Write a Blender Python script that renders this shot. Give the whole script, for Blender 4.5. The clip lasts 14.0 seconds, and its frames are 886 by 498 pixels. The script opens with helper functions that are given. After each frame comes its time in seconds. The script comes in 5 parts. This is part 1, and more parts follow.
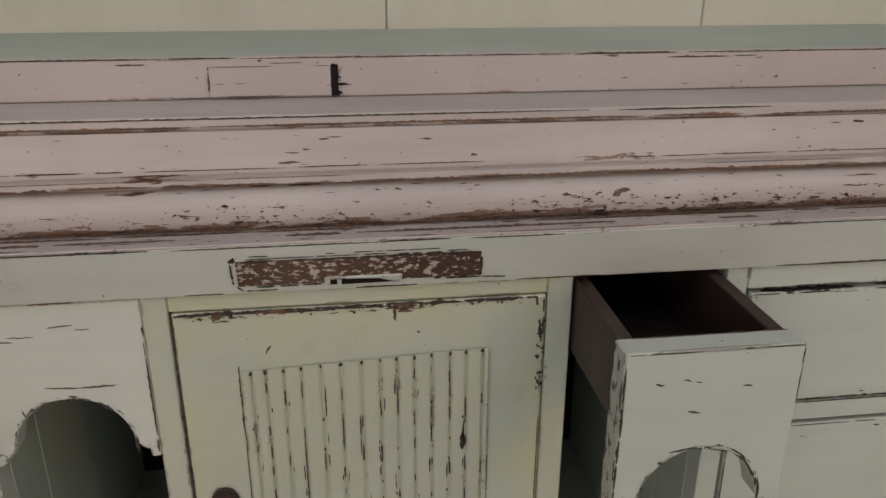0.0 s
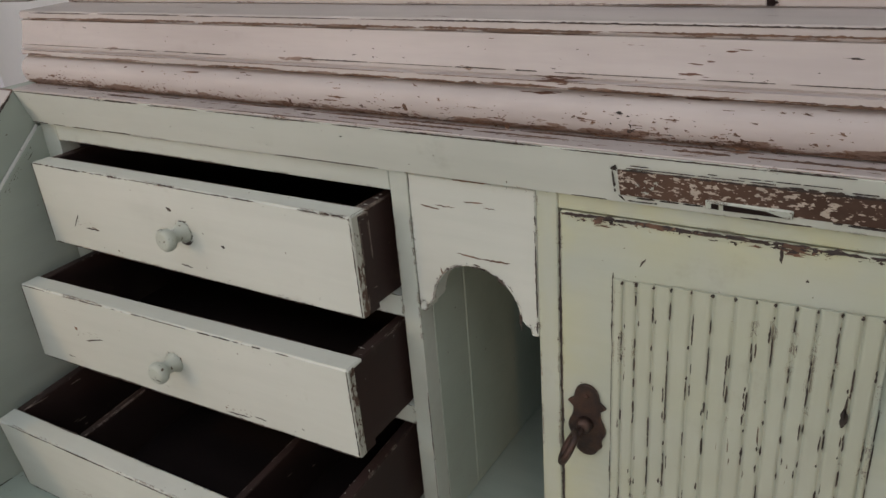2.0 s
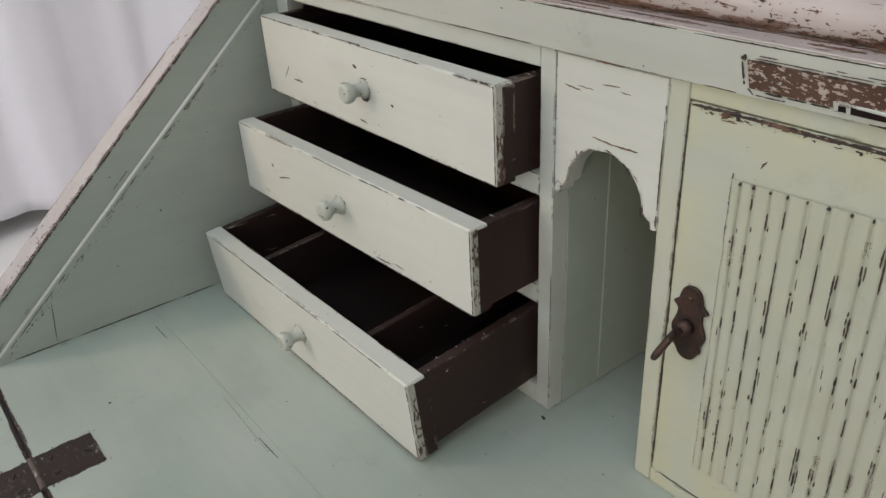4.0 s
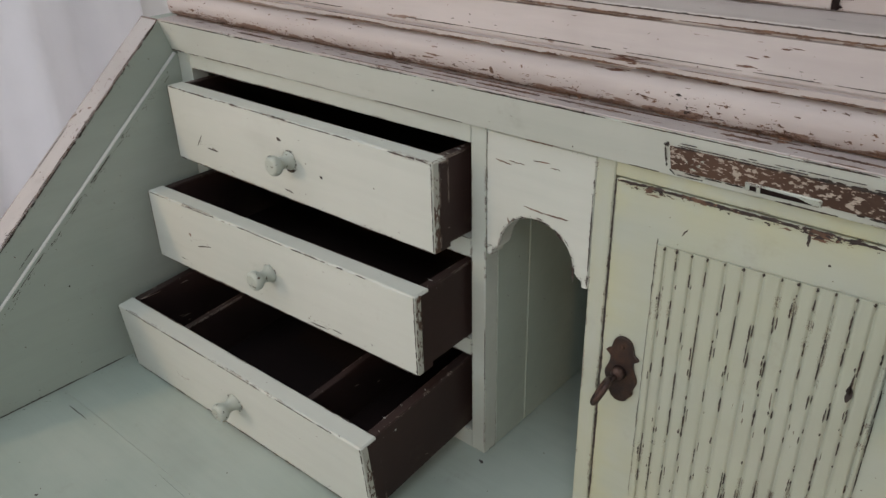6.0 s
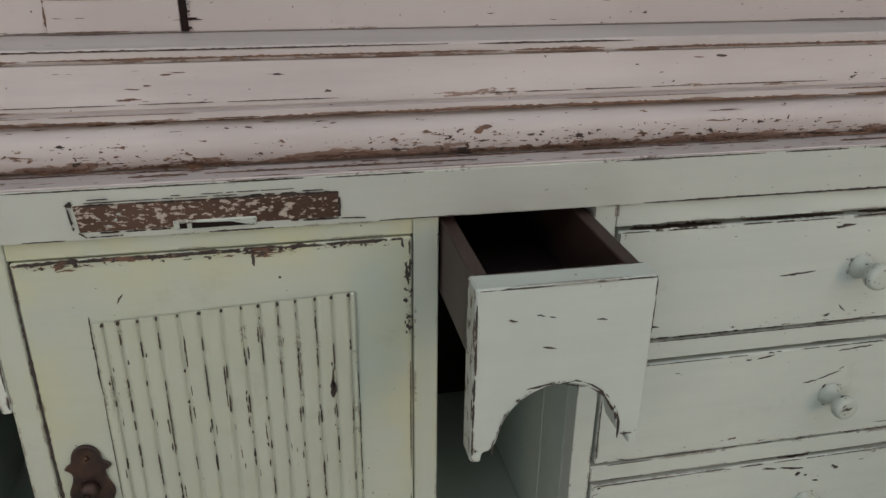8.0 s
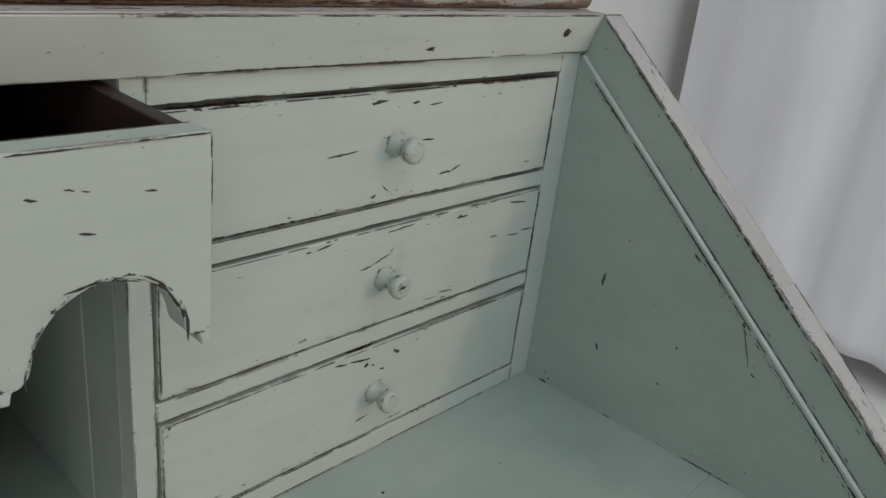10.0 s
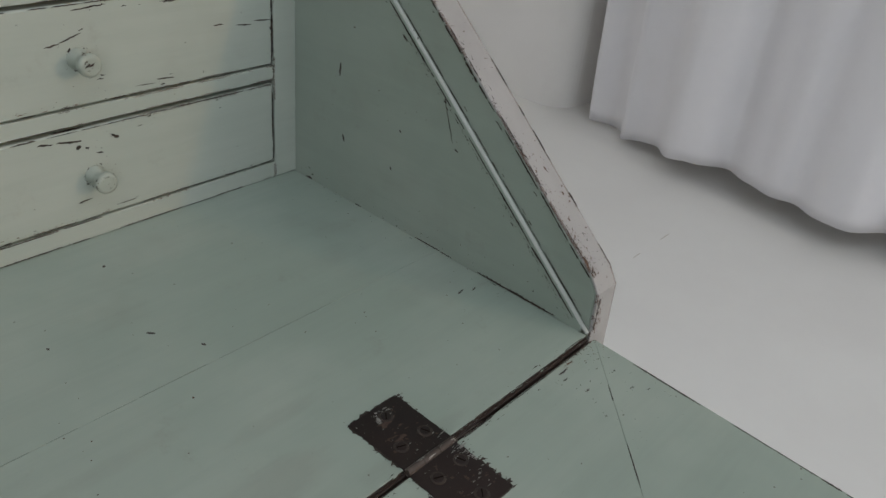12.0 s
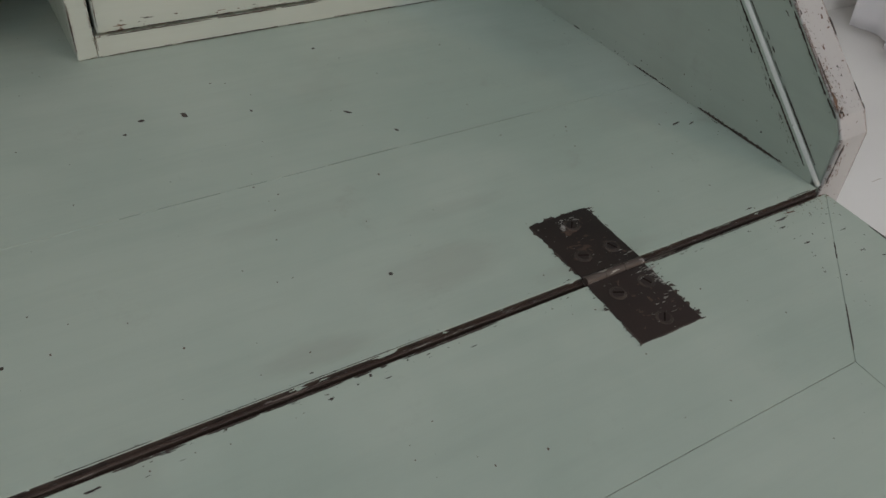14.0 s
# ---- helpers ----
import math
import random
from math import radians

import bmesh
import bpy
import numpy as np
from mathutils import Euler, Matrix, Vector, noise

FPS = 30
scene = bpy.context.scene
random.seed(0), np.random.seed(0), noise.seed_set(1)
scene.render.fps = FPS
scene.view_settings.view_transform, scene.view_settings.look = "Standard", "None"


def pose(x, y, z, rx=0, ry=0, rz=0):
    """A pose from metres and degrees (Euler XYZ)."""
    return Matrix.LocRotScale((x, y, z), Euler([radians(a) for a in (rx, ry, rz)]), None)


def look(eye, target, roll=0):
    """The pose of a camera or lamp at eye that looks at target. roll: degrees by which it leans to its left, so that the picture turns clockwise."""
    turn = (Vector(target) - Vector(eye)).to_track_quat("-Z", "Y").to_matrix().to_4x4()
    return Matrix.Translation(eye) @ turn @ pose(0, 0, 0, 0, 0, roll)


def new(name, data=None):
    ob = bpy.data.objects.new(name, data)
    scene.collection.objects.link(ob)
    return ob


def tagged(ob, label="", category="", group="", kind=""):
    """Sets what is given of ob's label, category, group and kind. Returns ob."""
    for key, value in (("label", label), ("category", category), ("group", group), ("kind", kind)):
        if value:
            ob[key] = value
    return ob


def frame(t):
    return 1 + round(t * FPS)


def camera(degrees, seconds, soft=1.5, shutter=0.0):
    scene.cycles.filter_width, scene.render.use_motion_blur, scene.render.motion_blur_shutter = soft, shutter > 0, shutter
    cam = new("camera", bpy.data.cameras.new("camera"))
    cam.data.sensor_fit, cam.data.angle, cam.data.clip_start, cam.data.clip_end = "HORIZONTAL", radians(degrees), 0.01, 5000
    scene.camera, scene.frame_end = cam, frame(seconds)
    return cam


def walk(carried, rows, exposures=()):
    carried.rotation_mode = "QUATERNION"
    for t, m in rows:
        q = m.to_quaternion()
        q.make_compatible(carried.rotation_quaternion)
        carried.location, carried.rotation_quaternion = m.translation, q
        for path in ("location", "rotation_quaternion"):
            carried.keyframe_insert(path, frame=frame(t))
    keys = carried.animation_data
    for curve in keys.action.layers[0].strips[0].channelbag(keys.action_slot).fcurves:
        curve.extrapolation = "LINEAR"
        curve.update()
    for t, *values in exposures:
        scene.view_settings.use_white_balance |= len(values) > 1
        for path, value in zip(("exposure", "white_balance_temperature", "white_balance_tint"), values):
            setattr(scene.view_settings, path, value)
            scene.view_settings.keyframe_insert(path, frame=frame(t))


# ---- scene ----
cam = camera(58.5, 14.0)
PATH = [
    (0, (-0.007, -0.287, 1.105), (0.241, 1.559, 0.375), 0.2),
    (0.5, (0.006, -0.301, 1.103), (-0.02, 1.542, 0.328), -1.4),
    (1, (0.013, -0.317, 1.109), (-0.315, 1.5, 0.34), -1.1),
    (1.5, (0.039, -0.292, 1.102), (-0.609, 1.434, 0.327), -2.7),
    (2, (0.05, -0.279, 1.096), (-0.948, 1.236, 0.255), -4.8),
    (2.4, (0.056, -0.284, 1.077), (-1.172, 1.034, 0.21), -5.9),
    (2.5, (0.056, -0.29, 1.074), (-1.186, 1.014, 0.203), -5.5),
    (3, (0.075, -0.283, 1.068), (-1.22, 0.911, 0.121), -3.7),
    (3.2, (0.091, -0.271, 1.069), (-1.279, 0.822, 0.106), -4.6),
    (5.3, (0.114, -0.267, 1.096), (-1.297, 0.786, 0.147), -2.4),
    (5.5, (0.107, -0.278, 1.101), (-1.265, 0.832, 0.16), -2.2),
    (6, (0.086, -0.306, 1.11), (-1.081, 1.028, 0.183), -1.3),
    (6.5, (0.085, -0.309, 1.114), (-0.787, 1.243, 0.202), -1.4),
    (7, (0.085, -0.314, 1.113), (-0.434, 1.402, 0.227), -1.0),
    (7.2, (0.075, -0.321, 1.115), (-0.319, 1.439, 0.253), -2.1),
    (9.3, (-0.006, -0.221, 1.046), (1.287, 1.181, 0.444), 7.6),
    (9.5, (-0.005, -0.227, 1.049), (1.298, 1.16, 0.433), 7.1),
    (10, (0.029, -0.264, 1.039), (1.419, 0.956, 0.278), 6.9),
    (10.5, (0.059, -0.298, 1.039), (1.516, 0.804, 0.226), 6.4),
    (11, (0.077, -0.347, 1.03), (1.513, 0.706, 0.12), 5.2),
    (11.5, (0.099, -0.383, 1.028), (1.487, 0.677, 0.055), 4.7),
    (12, (0.107, -0.406, 1.019), (1.43, 0.668, -0.028), 6.4),
    (12.5, (0.121, -0.404, 0.999), (1.358, 0.702, -0.118), 8.0),
    (13, (0.133, -0.412, 0.994), (1.278, 0.73, -0.182), 6.8),
    (13.5, (0.13, -0.42, 0.98), (1.176, 0.756, -0.254), 6.6),
    (14, (0.11, -0.413, 0.967), (0.97, 0.846, -0.329), 5.6),
]
walk(cam, [(t, look(eye, target, roll)) for t, eye, target, roll in PATH],
     [(0, -0.72, 6880, 18), (0.5, -0.71, 7050, 18), (1.2, -0.76, 6920, 17), (2.5, -0.31, 6430, 14), (3.2, -0.21, 6440, 14), (5.3, -0.21, 6440, 14), (6, -0.40, 6390, 13), (6.5, -0.54, 6370, 13), (7.2, -0.56, 6470, 14), (9.3, -0.52, 6190, 7), (10, -0.58, 6190, 6), (10.5, -0.56, 6220, 7), (11.4, -0.66, 6310, 8), (12, -0.76, 6330, 8), (13, -0.69, 6400, 9), (14, -0.71, 6470, 10)])

# ---- world and light ----
world = bpy.data.worlds.new("world")
scene.world = world
world.use_nodes = True
sky = world.node_tree.nodes.new("ShaderNodeTexSky")
sky.sky_type, sky.sun_disc = "NISHITA", False
sky.sun_elevation, sky.sun_rotation = radians(40), radians(200)
backdrop = world.node_tree.nodes["Background"]
backdrop.inputs["Strength"].default_value = 0.1
world.node_tree.links.new(sky.outputs["Color"], backdrop.inputs["Color"])

ROOM_X, ROOM_FRONT, ROOM_BACK, ROOM_H = 2.62, -3.3, 3.0, 2.6
WINDOWS = ((-2.5, -1.15), (1.05, 2.40))
SILL, HEAD = 1.0, 2.35
# unseen fill lamps added over the ceiling: spans in x and y, watts, colour
ROOF_FILL = ((-1.85, -1.35, -2.1, -1.5, 13, (0.95, 0.93, 0.88)), (-0.95, 0.95, -1.8, -0.3, 19, (0.93, 0.975, 1.0)), (1.35, 1.85, -2.1, -1.5, 13, (0.95, 0.93, 0.88)))


# spans of unseen openings added in the back wall for fill light
BACK_FILL = ((-2.35, -1.05), (0.95, 2.25))
PIER_X, PIER_Y = 2.40, 0.995


def window_and_fill_light(x0, x1, watts, tint, back=False):
    lamp = bpy.data.lights.new("day_and_fill_light", "AREA")
    lamp.shape, lamp.size, lamp.size_y = "RECTANGLE", x1 - x0, HEAD - SILL
    lamp.energy, lamp.color = watts, tint
    ob = new("day_and_fill_light", lamp)
    y, turn = (ROOM_BACK + 0.02, 180) if back else (ROOM_FRONT - 0.02, 0)
    ob.matrix_world = pose((x0 + x1) / 2, y, (SILL + HEAD) / 2, 90, 0, turn)
    return ob


for (x0, x1), watts, tint in zip(WINDOWS, (27, 22), ((0.93, 0.965, 0.985), (1.0, 0.945, 0.87))):
    window_and_fill_light(x0, x1, watts, tint)
# added lamps behind the desk brighten the side walls, floor and curtains
for (x0, x1), watts in zip(BACK_FILL, (15, 16)):
    window_and_fill_light(x0, x1, watts, (1.0, 0.97, 0.925), back=True)
for x0, x1, y0, y1, watts, tint in ROOF_FILL:
    fill_lamp = bpy.data.lights.new("day_and_fill_light", "AREA")
    fill_lamp.shape, fill_lamp.size, fill_lamp.size_y = "RECTANGLE", x1 - x0, y1 - y0
    fill_lamp.energy, fill_lamp.color = watts, tint
    new("day_and_fill_light", fill_lamp).matrix_world = pose((x0 + x1) / 2, (y0 + y1) / 2, ROOM_H + 0.05)

# warm lamps on both sides of the desk, whose shadows stay bluish in the daylight
for x, y, z, watts, size, cone, aim in ((-0.86, -0.94, 1.30, 0.23, 0.05, 52, -0.36), (1.30, -2.10, 1.45, 0.46, 0.08, 42, 0.28)):
    glow = bpy.data.lights.new("warm_lamp", "AREA")
    glow.shape, glow.size, glow.energy, glow.color = "DISK", size, watts, (1.0, 0.52, 0.12)
    glow.spread = radians(cone)
    new("warm_lamp", glow).matrix_world = look((x, y, z), (aim, 0.0, 0.87))

# ---- materials ----


def graph(name):
    m = bpy.data.materials.new(name)
    m.use_nodes = True
    t = m.node_tree
    return m, t, t.nodes["Principled BSDF"]


class Maker:
    """Short ways to add nodes to one material."""

    def __init__(self, tree):
        self.t = tree
        self.geo = tree.nodes.new("ShaderNodeNewGeometry")

    def put(self, socket, value):
        if isinstance(value, bpy.types.NodeSocket):
            self.t.links.new(value, socket)
        else:
            socket.default_value = value

    def noise(self, scale, stretch=(1, 1, 1), detail=3.0, rough=0.55, shift=0.0, warp=0.0):
        mp = self.t.nodes.new("ShaderNodeMapping")
        mp.inputs["Scale"].default_value = stretch
        mp.inputs["Location"].default_value = (shift, shift * 0.7, shift * 1.3)
        self.t.links.new(self.geo.outputs["Position"], mp.inputs["Vector"])
        n = self.t.nodes.new("ShaderNodeTexNoise")
        n.inputs["Scale"].default_value = scale
        n.inputs["Detail"].default_value = detail
        n.inputs["Roughness"].default_value = rough
        n.inputs["Distortion"].default_value = warp
        self.t.links.new(mp.outputs["Vector"], n.inputs["Vector"])
        return n.outputs["Fac"]

    def math(self, op, a, b=0.0, c=0.0):
        n = self.t.nodes.new("ShaderNodeMath")
        n.operation = op
        for s, v in zip(n.inputs, (a, b, c)):
            self.put(s, v)
        return n.outputs[0]

    def step(self, value, low, high):
        n = self.t.nodes.new("ShaderNodeMapRange")
        n.interpolation_type = "SMOOTHSTEP"
        for s, v in zip(n.inputs, (value, low, high, 0.0, 1.0)):
            self.put(s, v)
        return n.outputs[0]

    def mix(self, fac, a, b):
        n = self.t.nodes.new("ShaderNodeMix")
        n.data_type = "RGBA"
        self.put(n.inputs[0], fac)
        self.put(n.inputs[6], a if isinstance(a, bpy.types.NodeSocket) else (*a, 1))
        self.put(n.inputs[7], b if isinstance(b, bpy.types.NodeSocket) else (*b, 1))
        return n.outputs[2]

    def edge(self, radius):
        """How far the surface lies on an edge or in a corner."""
        b = self.t.nodes.new("ShaderNodeBevel")
        b.samples = 6
        b.inputs["Radius"].default_value = radius
        d = self.t.nodes.new("ShaderNodeVectorMath")
        d.operation = "DOT_PRODUCT"
        self.t.links.new(b.outputs["Normal"], d.inputs[0])
        self.t.links.new(self.geo.outputs["True Normal"], d.inputs[1])
        return self.math("SUBTRACT", 1.0, d.outputs["Value"])

    def bump(self, height, strength, distance, shader):
        n = self.t.nodes.new("ShaderNodeBump")
        n.inputs["Strength"].default_value = strength
        n.inputs["Distance"].default_value = distance
        self.t.links.new(height, n.inputs["Height"])
        self.t.links.new(n.outputs["Normal"], shader.inputs["Normal"])


WOOD = (0.040, 0.024, 0.018)
WOOD_LIGHT = (0.13, 0.075, 0.05)


def paint(name, base, tone, stretch=(1, 1, 1), chips=0.0, edges=1.0, yellow=0.0, rough=0.5, specks=0.0, under=WOOD, bands=(), grain=0.16, aged=0.0, stains=(), gloss=0.35):
    """Old hand-painted wood: two tones, brush marks, chips that run along the grain, edges rubbed through."""
    m, t, s = graph(name)
    k = Maker(t)
    colour = k.mix(k.step(k.noise(7.0, detail=4), 0.35, 0.68), base, tone)
    brush = k.noise(90.0, stretch, detail=4, rough=0.65)
    colour = k.mix(k.math("MULTIPLY", k.step(brush, 0.35, 0.75), grain), colour, tuple(c * 0.72 for c in base))
    if yellow:
        spot = k.step(k.noise(19.0, detail=4, shift=3.0), 0.40, 0.68)
        rim = k.math("MULTIPLY", k.step(k.edge(0.010), 0.01, 0.14), k.step(k.noise(24.0, detail=3, shift=5.5), 0.30, 0.62))
        spot = k.math("MINIMUM", 1.0, k.math("ADD", k.math("MULTIPLY", spot, 0.55), k.math("MULTIPLY", rim, 0.65)))
        colour = k.mix(k.math("MULTIPLY", spot, yellow), colour, (base[0] * 1.01, base[1] * 0.97, base[2] * 0.68))
    if aged:
        # yellowed varnish towards the rim of the small door and its frame
        at = t.nodes.new("ShaderNodeSeparateXYZ")
        t.links.new(k.geo.outputs["Position"], at.inputs[0])
        rim = k.math("MAXIMUM", k.step(k.math("ABSOLUTE", at.outputs["X"]), 0.046, 0.078), k.step(at.outputs["Z"], 0.944, 0.972))
        rim = k.math("MAXIMUM", rim, k.math("SUBTRACT", 1.0, k.step(at.outputs["Z"], 0.775, 0.835)))
        rim = k.math("MULTIPLY", rim, k.step(k.noise(30.0, detail=3, shift=21.0), 0.36, 0.60))
        colour = k.mix(k.math("MULTIPLY", rim, aged), colour, (0.44, 0.425, 0.215))
    for x, y, wide, deep, amount in stains:
        # a rubbed grey patch on the writing surface
        at = t.nodes.new("ShaderNodeSeparateXYZ")
        t.links.new(k.geo.outputs["Position"], at.inputs[0])
        dx = k.math("DIVIDE", k.math("SUBTRACT", at.outputs["X"], x), wide)
        dy = k.math("DIVIDE", k.math("SUBTRACT", at.outputs["Y"], y), deep)
        far = k.math("ADD", k.math("MULTIPLY", dx, dx), k.math("MULTIPLY", dy, dy))
        far = k.math("ADD", far, k.math("MULTIPLY", k.noise(45.0, (0.4, 1, 1), detail=4, rough=0.65, shift=x * 40), 1.6))
        patch = k.math("SUBTRACT", 1.0, k.step(far, 0.75, 1.55))
        colour = k.mix(k.math("MULTIPLY", patch, amount), colour, (0.17, 0.155, 0.135))
    dirt = k.step(k.noise(28.0, detail=5, rough=0.7, shift=9.0), 0.60, 0.80)
    colour = k.mix(k.math("MULTIPLY", dirt, 0.22), colour, (0.16, 0.13, 0.10))
    smudge = k.step(k.noise(10.0, (1, 1, 1), detail=4, rough=0.6, shift=13.0), 0.55, 0.74)
    colour = k.mix(k.math("MULTIPLY", smudge, 0.14), colour, (0.17, 0.14, 0.11))
    gone = None
    if edges:
        ragged = k.noise(330.0, (0.6, 0.6, 0.6), detail=4, rough=0.7, shift=1.0)
        patch = k.noise(26.0, detail=2, shift=5.0)
        level = k.math("ADD", k.math("MULTIPLY", ragged, 0.55), k.math("MULTIPLY", patch, 0.75))
        level = k.math("SUBTRACT", level, 0.60 - 0.16 * edges)
        gone = k.step(k.math("MULTIPLY", k.step(k.edge(0.0020), 0.010, 0.05), level), 0.17, 0.20)
    if chips:
        long = k.noise(330.0, stretch, detail=3, rough=0.62, shift=2.0)
        where = k.noise(13.0, detail=3, shift=7.0)
        cut = k.math("ADD", 1.06 - 0.04 * chips, k.math("MULTIPLY", where, -0.62))
        flake = k.step(k.math("SUBTRACT", long, cut), 0.0, 0.012)
        gone = k.math("MAXIMUM", gone, flake) if gone else flake
    if specks:
        dots = k.step(k.noise(430.0, detail=1.0, shift=4.0), 0.80 - 0.06 * specks, 0.83 - 0.06 * specks)
        gone = k.math("MAXIMUM", gone, dots) if gone else dots
    if bands:
        xyz = t.nodes.new("ShaderNodeSeparateXYZ")
        t.links.new(k.geo.outputs["Position"], xyz.inputs[0])
        streak = k.math("ADD", k.math("MULTIPLY", k.noise(240.0, (0.22, 1, 1), detail=5, rough=0.7, shift=6.0), 0.7), k.math("MULTIPLY", k.noise(24.0, (1, 1, 1), detail=2, shift=8.0), 0.45))
        for low, high, amount in bands:
            near = k.math("SUBTRACT", 1.0, k.step(xyz.outputs["Z"], low, high))
            near = k.math("MULTIPLY", near, k.step(xyz.outputs["Z"], low - 0.0016, low - 0.0010))
            rub = k.step(k.math("ADD", streak, k.math("MULTIPLY", near, 0.25)), 0.855 - amount, 0.885 - amount)
            rub = k.math("MULTIPLY", rub, k.step(near, 0.0, 0.25))
            colour = k.mix(k.math("MULTIPLY", rub, 0.82), colour, k.mix(k.noise(150.0, (0.3, 1, 1), detail=3), (0.075, 0.042, 0.028), (0.19, 0.105, 0.065)))
    if gone:
        wood = k.mix(k.math("MULTIPLY", k.noise(120.0, stretch, detail=3), 0.7), under, WOOD_LIGHT if under is WOOD else tuple(c * 1.5 for c in under))
        colour = k.mix(gone, colour, wood)
    t.links.new(colour, s.inputs["Base Color"])
    rises = k.math("ADD", k.math("MULTIPLY", brush, 0.35), k.math("MULTIPLY", k.noise(900.0, stretch, detail=2), 0.12))
    if gone:
        rises = k.math("SUBTRACT", rises, k.math("MULTIPLY", gone, 0.6))
    k.bump(rises, 0.35, 0.0006, s)
    s.inputs["Roughness"].default_value = rough
    s.inputs["Specular IOR Level"].default_value = gloss
    return m


def plain(name, base, tone, scale=8.0, rough=0.7, stretch=(1, 1, 1), metal=0.0, relief=0.3, size=0.001, gloss=0.5):
    m, t, s = graph(name)
    k = Maker(t)
    n = k.noise(scale, stretch, detail=5, rough=0.6)
    t.links.new(k.mix(k.step(n, 0.3, 0.7), base, tone), s.inputs["Base Color"])
    k.bump(k.noise(scale * 9, stretch, detail=4), relief, size, s)
    s.inputs["Roughness"].default_value = rough
    s.inputs["Metallic"].default_value = metal
    s.inputs["Specular IOR Level"].default_value = gloss
    return m


ALONG_X, ALONG_Z, ALONG_Y = (0.10, 1, 1.25), (1, 1, 0.10), (1, 0.10, 1)
GREEN = paint("green_paint", (0.288, 0.348, 0.304), (0.356, 0.408, 0.360), ALONG_X, edges=0.0, specks=0.2, stains=((0.242, -0.222, 0.040, 0.018, 0.20), (0.262, -0.190, 0.050, 0.008, 0.15), (0.180, -0.240, 0.030, 0.010, 0.20), (0.20, -0.168, 0.05, 0.008, 0.12), (0.30, -0.245, 0.05, 0.008, 0.15)))
GREEN_SIDE = paint("green_paint_side", (0.285, 0.335, 0.295), (0.325, 0.370, 0.328), ALONG_Y, edges=0.0, specks=0.5)
GREEN_DOOR = paint("grey_green_door_paint", (0.195, 0.225, 0.207), (0.222, 0.250, 0.232), ALONG_Z, chips=0.2, edges=1.8, specks=0.2)
PALE = paint("pale_green_paint", (0.380, 0.424, 0.386), (0.424, 0.460, 0.418), ALONG_X, chips=0.0, edges=0.6, specks=0.2)
SMOOTH = paint("pale_green_paint_turned", (0.33, 0.37, 0.33), (0.37, 0.405, 0.36), (1, 1, 0.6), chips=1.1, edges=0.0, specks=1.7)
CREAM = paint("cream_paint", (0.360, 0.398, 0.342), (0.395, 0.428, 0.372), ALONG_X, chips=0.0, edges=0.5, yellow=0.5, specks=0.3, aged=0.34, rough=0.36, gloss=0.5)
CREAM_FRAME = paint("cream_frame_paint", (0.366, 0.402, 0.352), (0.400, 0.432, 0.384), ALONG_Z, edges=0.5, yellow=0.45, specks=0.3, aged=0.08, rough=0.36, gloss=0.5)
CREAM_REED = paint("cream_paint_reeded", (0.352, 0.382, 0.316), (0.380, 0.406, 0.343), (1.5, 1, 0.14), chips=0.3, edges=0.2, yellow=0.22, aged=0.22, rough=0.36, gloss=0.5)
PINK = paint("pinkish_white_paint", (0.378, 0.345, 0.332), (0.428, 0.395, 0.380), (0.10, 1, 1), chips=0.25, edges=0.3, specks=0.5, under=(0.075, 0.036, 0.022))
MOULD = paint("worn_moulding_paint", (0.378, 0.345, 0.332), (0.428, 0.395, 0.380), (0.10, 1, 1), chips=0.08, edges=0.0, specks=0.2, under=(0.075, 0.036, 0.022), grain=0.32, bands=((1.0022, 1.0085, 0.125), (1.0190, 1.0215, 0.06), (1.0398, 1.0425, 0.03), (1.0250, 1.0290, -0.06)))
BACKING = paint("cream_backing_paint", (0.44, 0.45, 0.38), (0.47, 0.475, 0.41), ALONG_Z, chips=0.0, edges=0.0)
BEAD = paint("bead_paint", (0.54, 0.565, 0.545), (0.60, 0.62, 0.60), edges=0.0, specks=0.8)
BAND = paint("pinkish_edge_paint", (0.350, 0.344, 0.342), (0.405, 0.397, 0.394), ALONG_Y, chips=1.8, edges=1.2, specks=0.5, under=(0.075, 0.036, 0.022))
# lighter copy of pale_green_paint: brighter light on left fronts and rail put in
PALE_LIT = paint("pale_green_paint_lit", (0.440, 0.474, 0.436), (0.484, 0.514, 0.474), ALONG_X, chips=0.0, edges=0.4, specks=0.2)
# near-black: shade inside drawers, compartments and slots is put into this wood colour
DARK = plain("dark_wood_with_shade", (0.008, 0.0052, 0.0050), (0.016, 0.0098, 0.0090), 30.0, 0.8, (0.15, 0.15, 1), relief=0.4, gloss=0.12)
DARK_WORN = paint("worn_dark_wood", (0.017, 0.0090, 0.0077), (0.028, 0.0145, 0.0122), ALONG_Y, chips=0.1, edges=0.5, under=(0.18, 0.15, 0.13), rough=0.6)
BROWN = paint("brown_drawer_wood", (0.029, 0.0160, 0.0135), (0.040, 0.0225, 0.0190), ALONG_Y, chips=0.2, edges=0.2, under=(0.14, 0.11, 0.095), rough=0.5)
BARE_LONG = paint("worn_dark_end_grain", (0.33, 0.35, 0.31), (0.37, 0.38, 0.34), (1.6, 1.6, 0.7), chips=5.6, edges=0.0)
KNUCKLE = paint("brown_hinge_knuckle", (0.05, 0.038, 0.034), (0.09, 0.07, 0.06), (0.3, 1.5, 1.5), chips=2.2, edges=0.0, under=(0.24, 0.23, 0.21), rough=0.45)
GAPWOOD = paint("bare_edge_wood", (0.026, 0.0175, 0.015), (0.058, 0.038, 0.031), ALONG_X, chips=2.2, edges=0.0, under=(0.17, 0.14, 0.12))
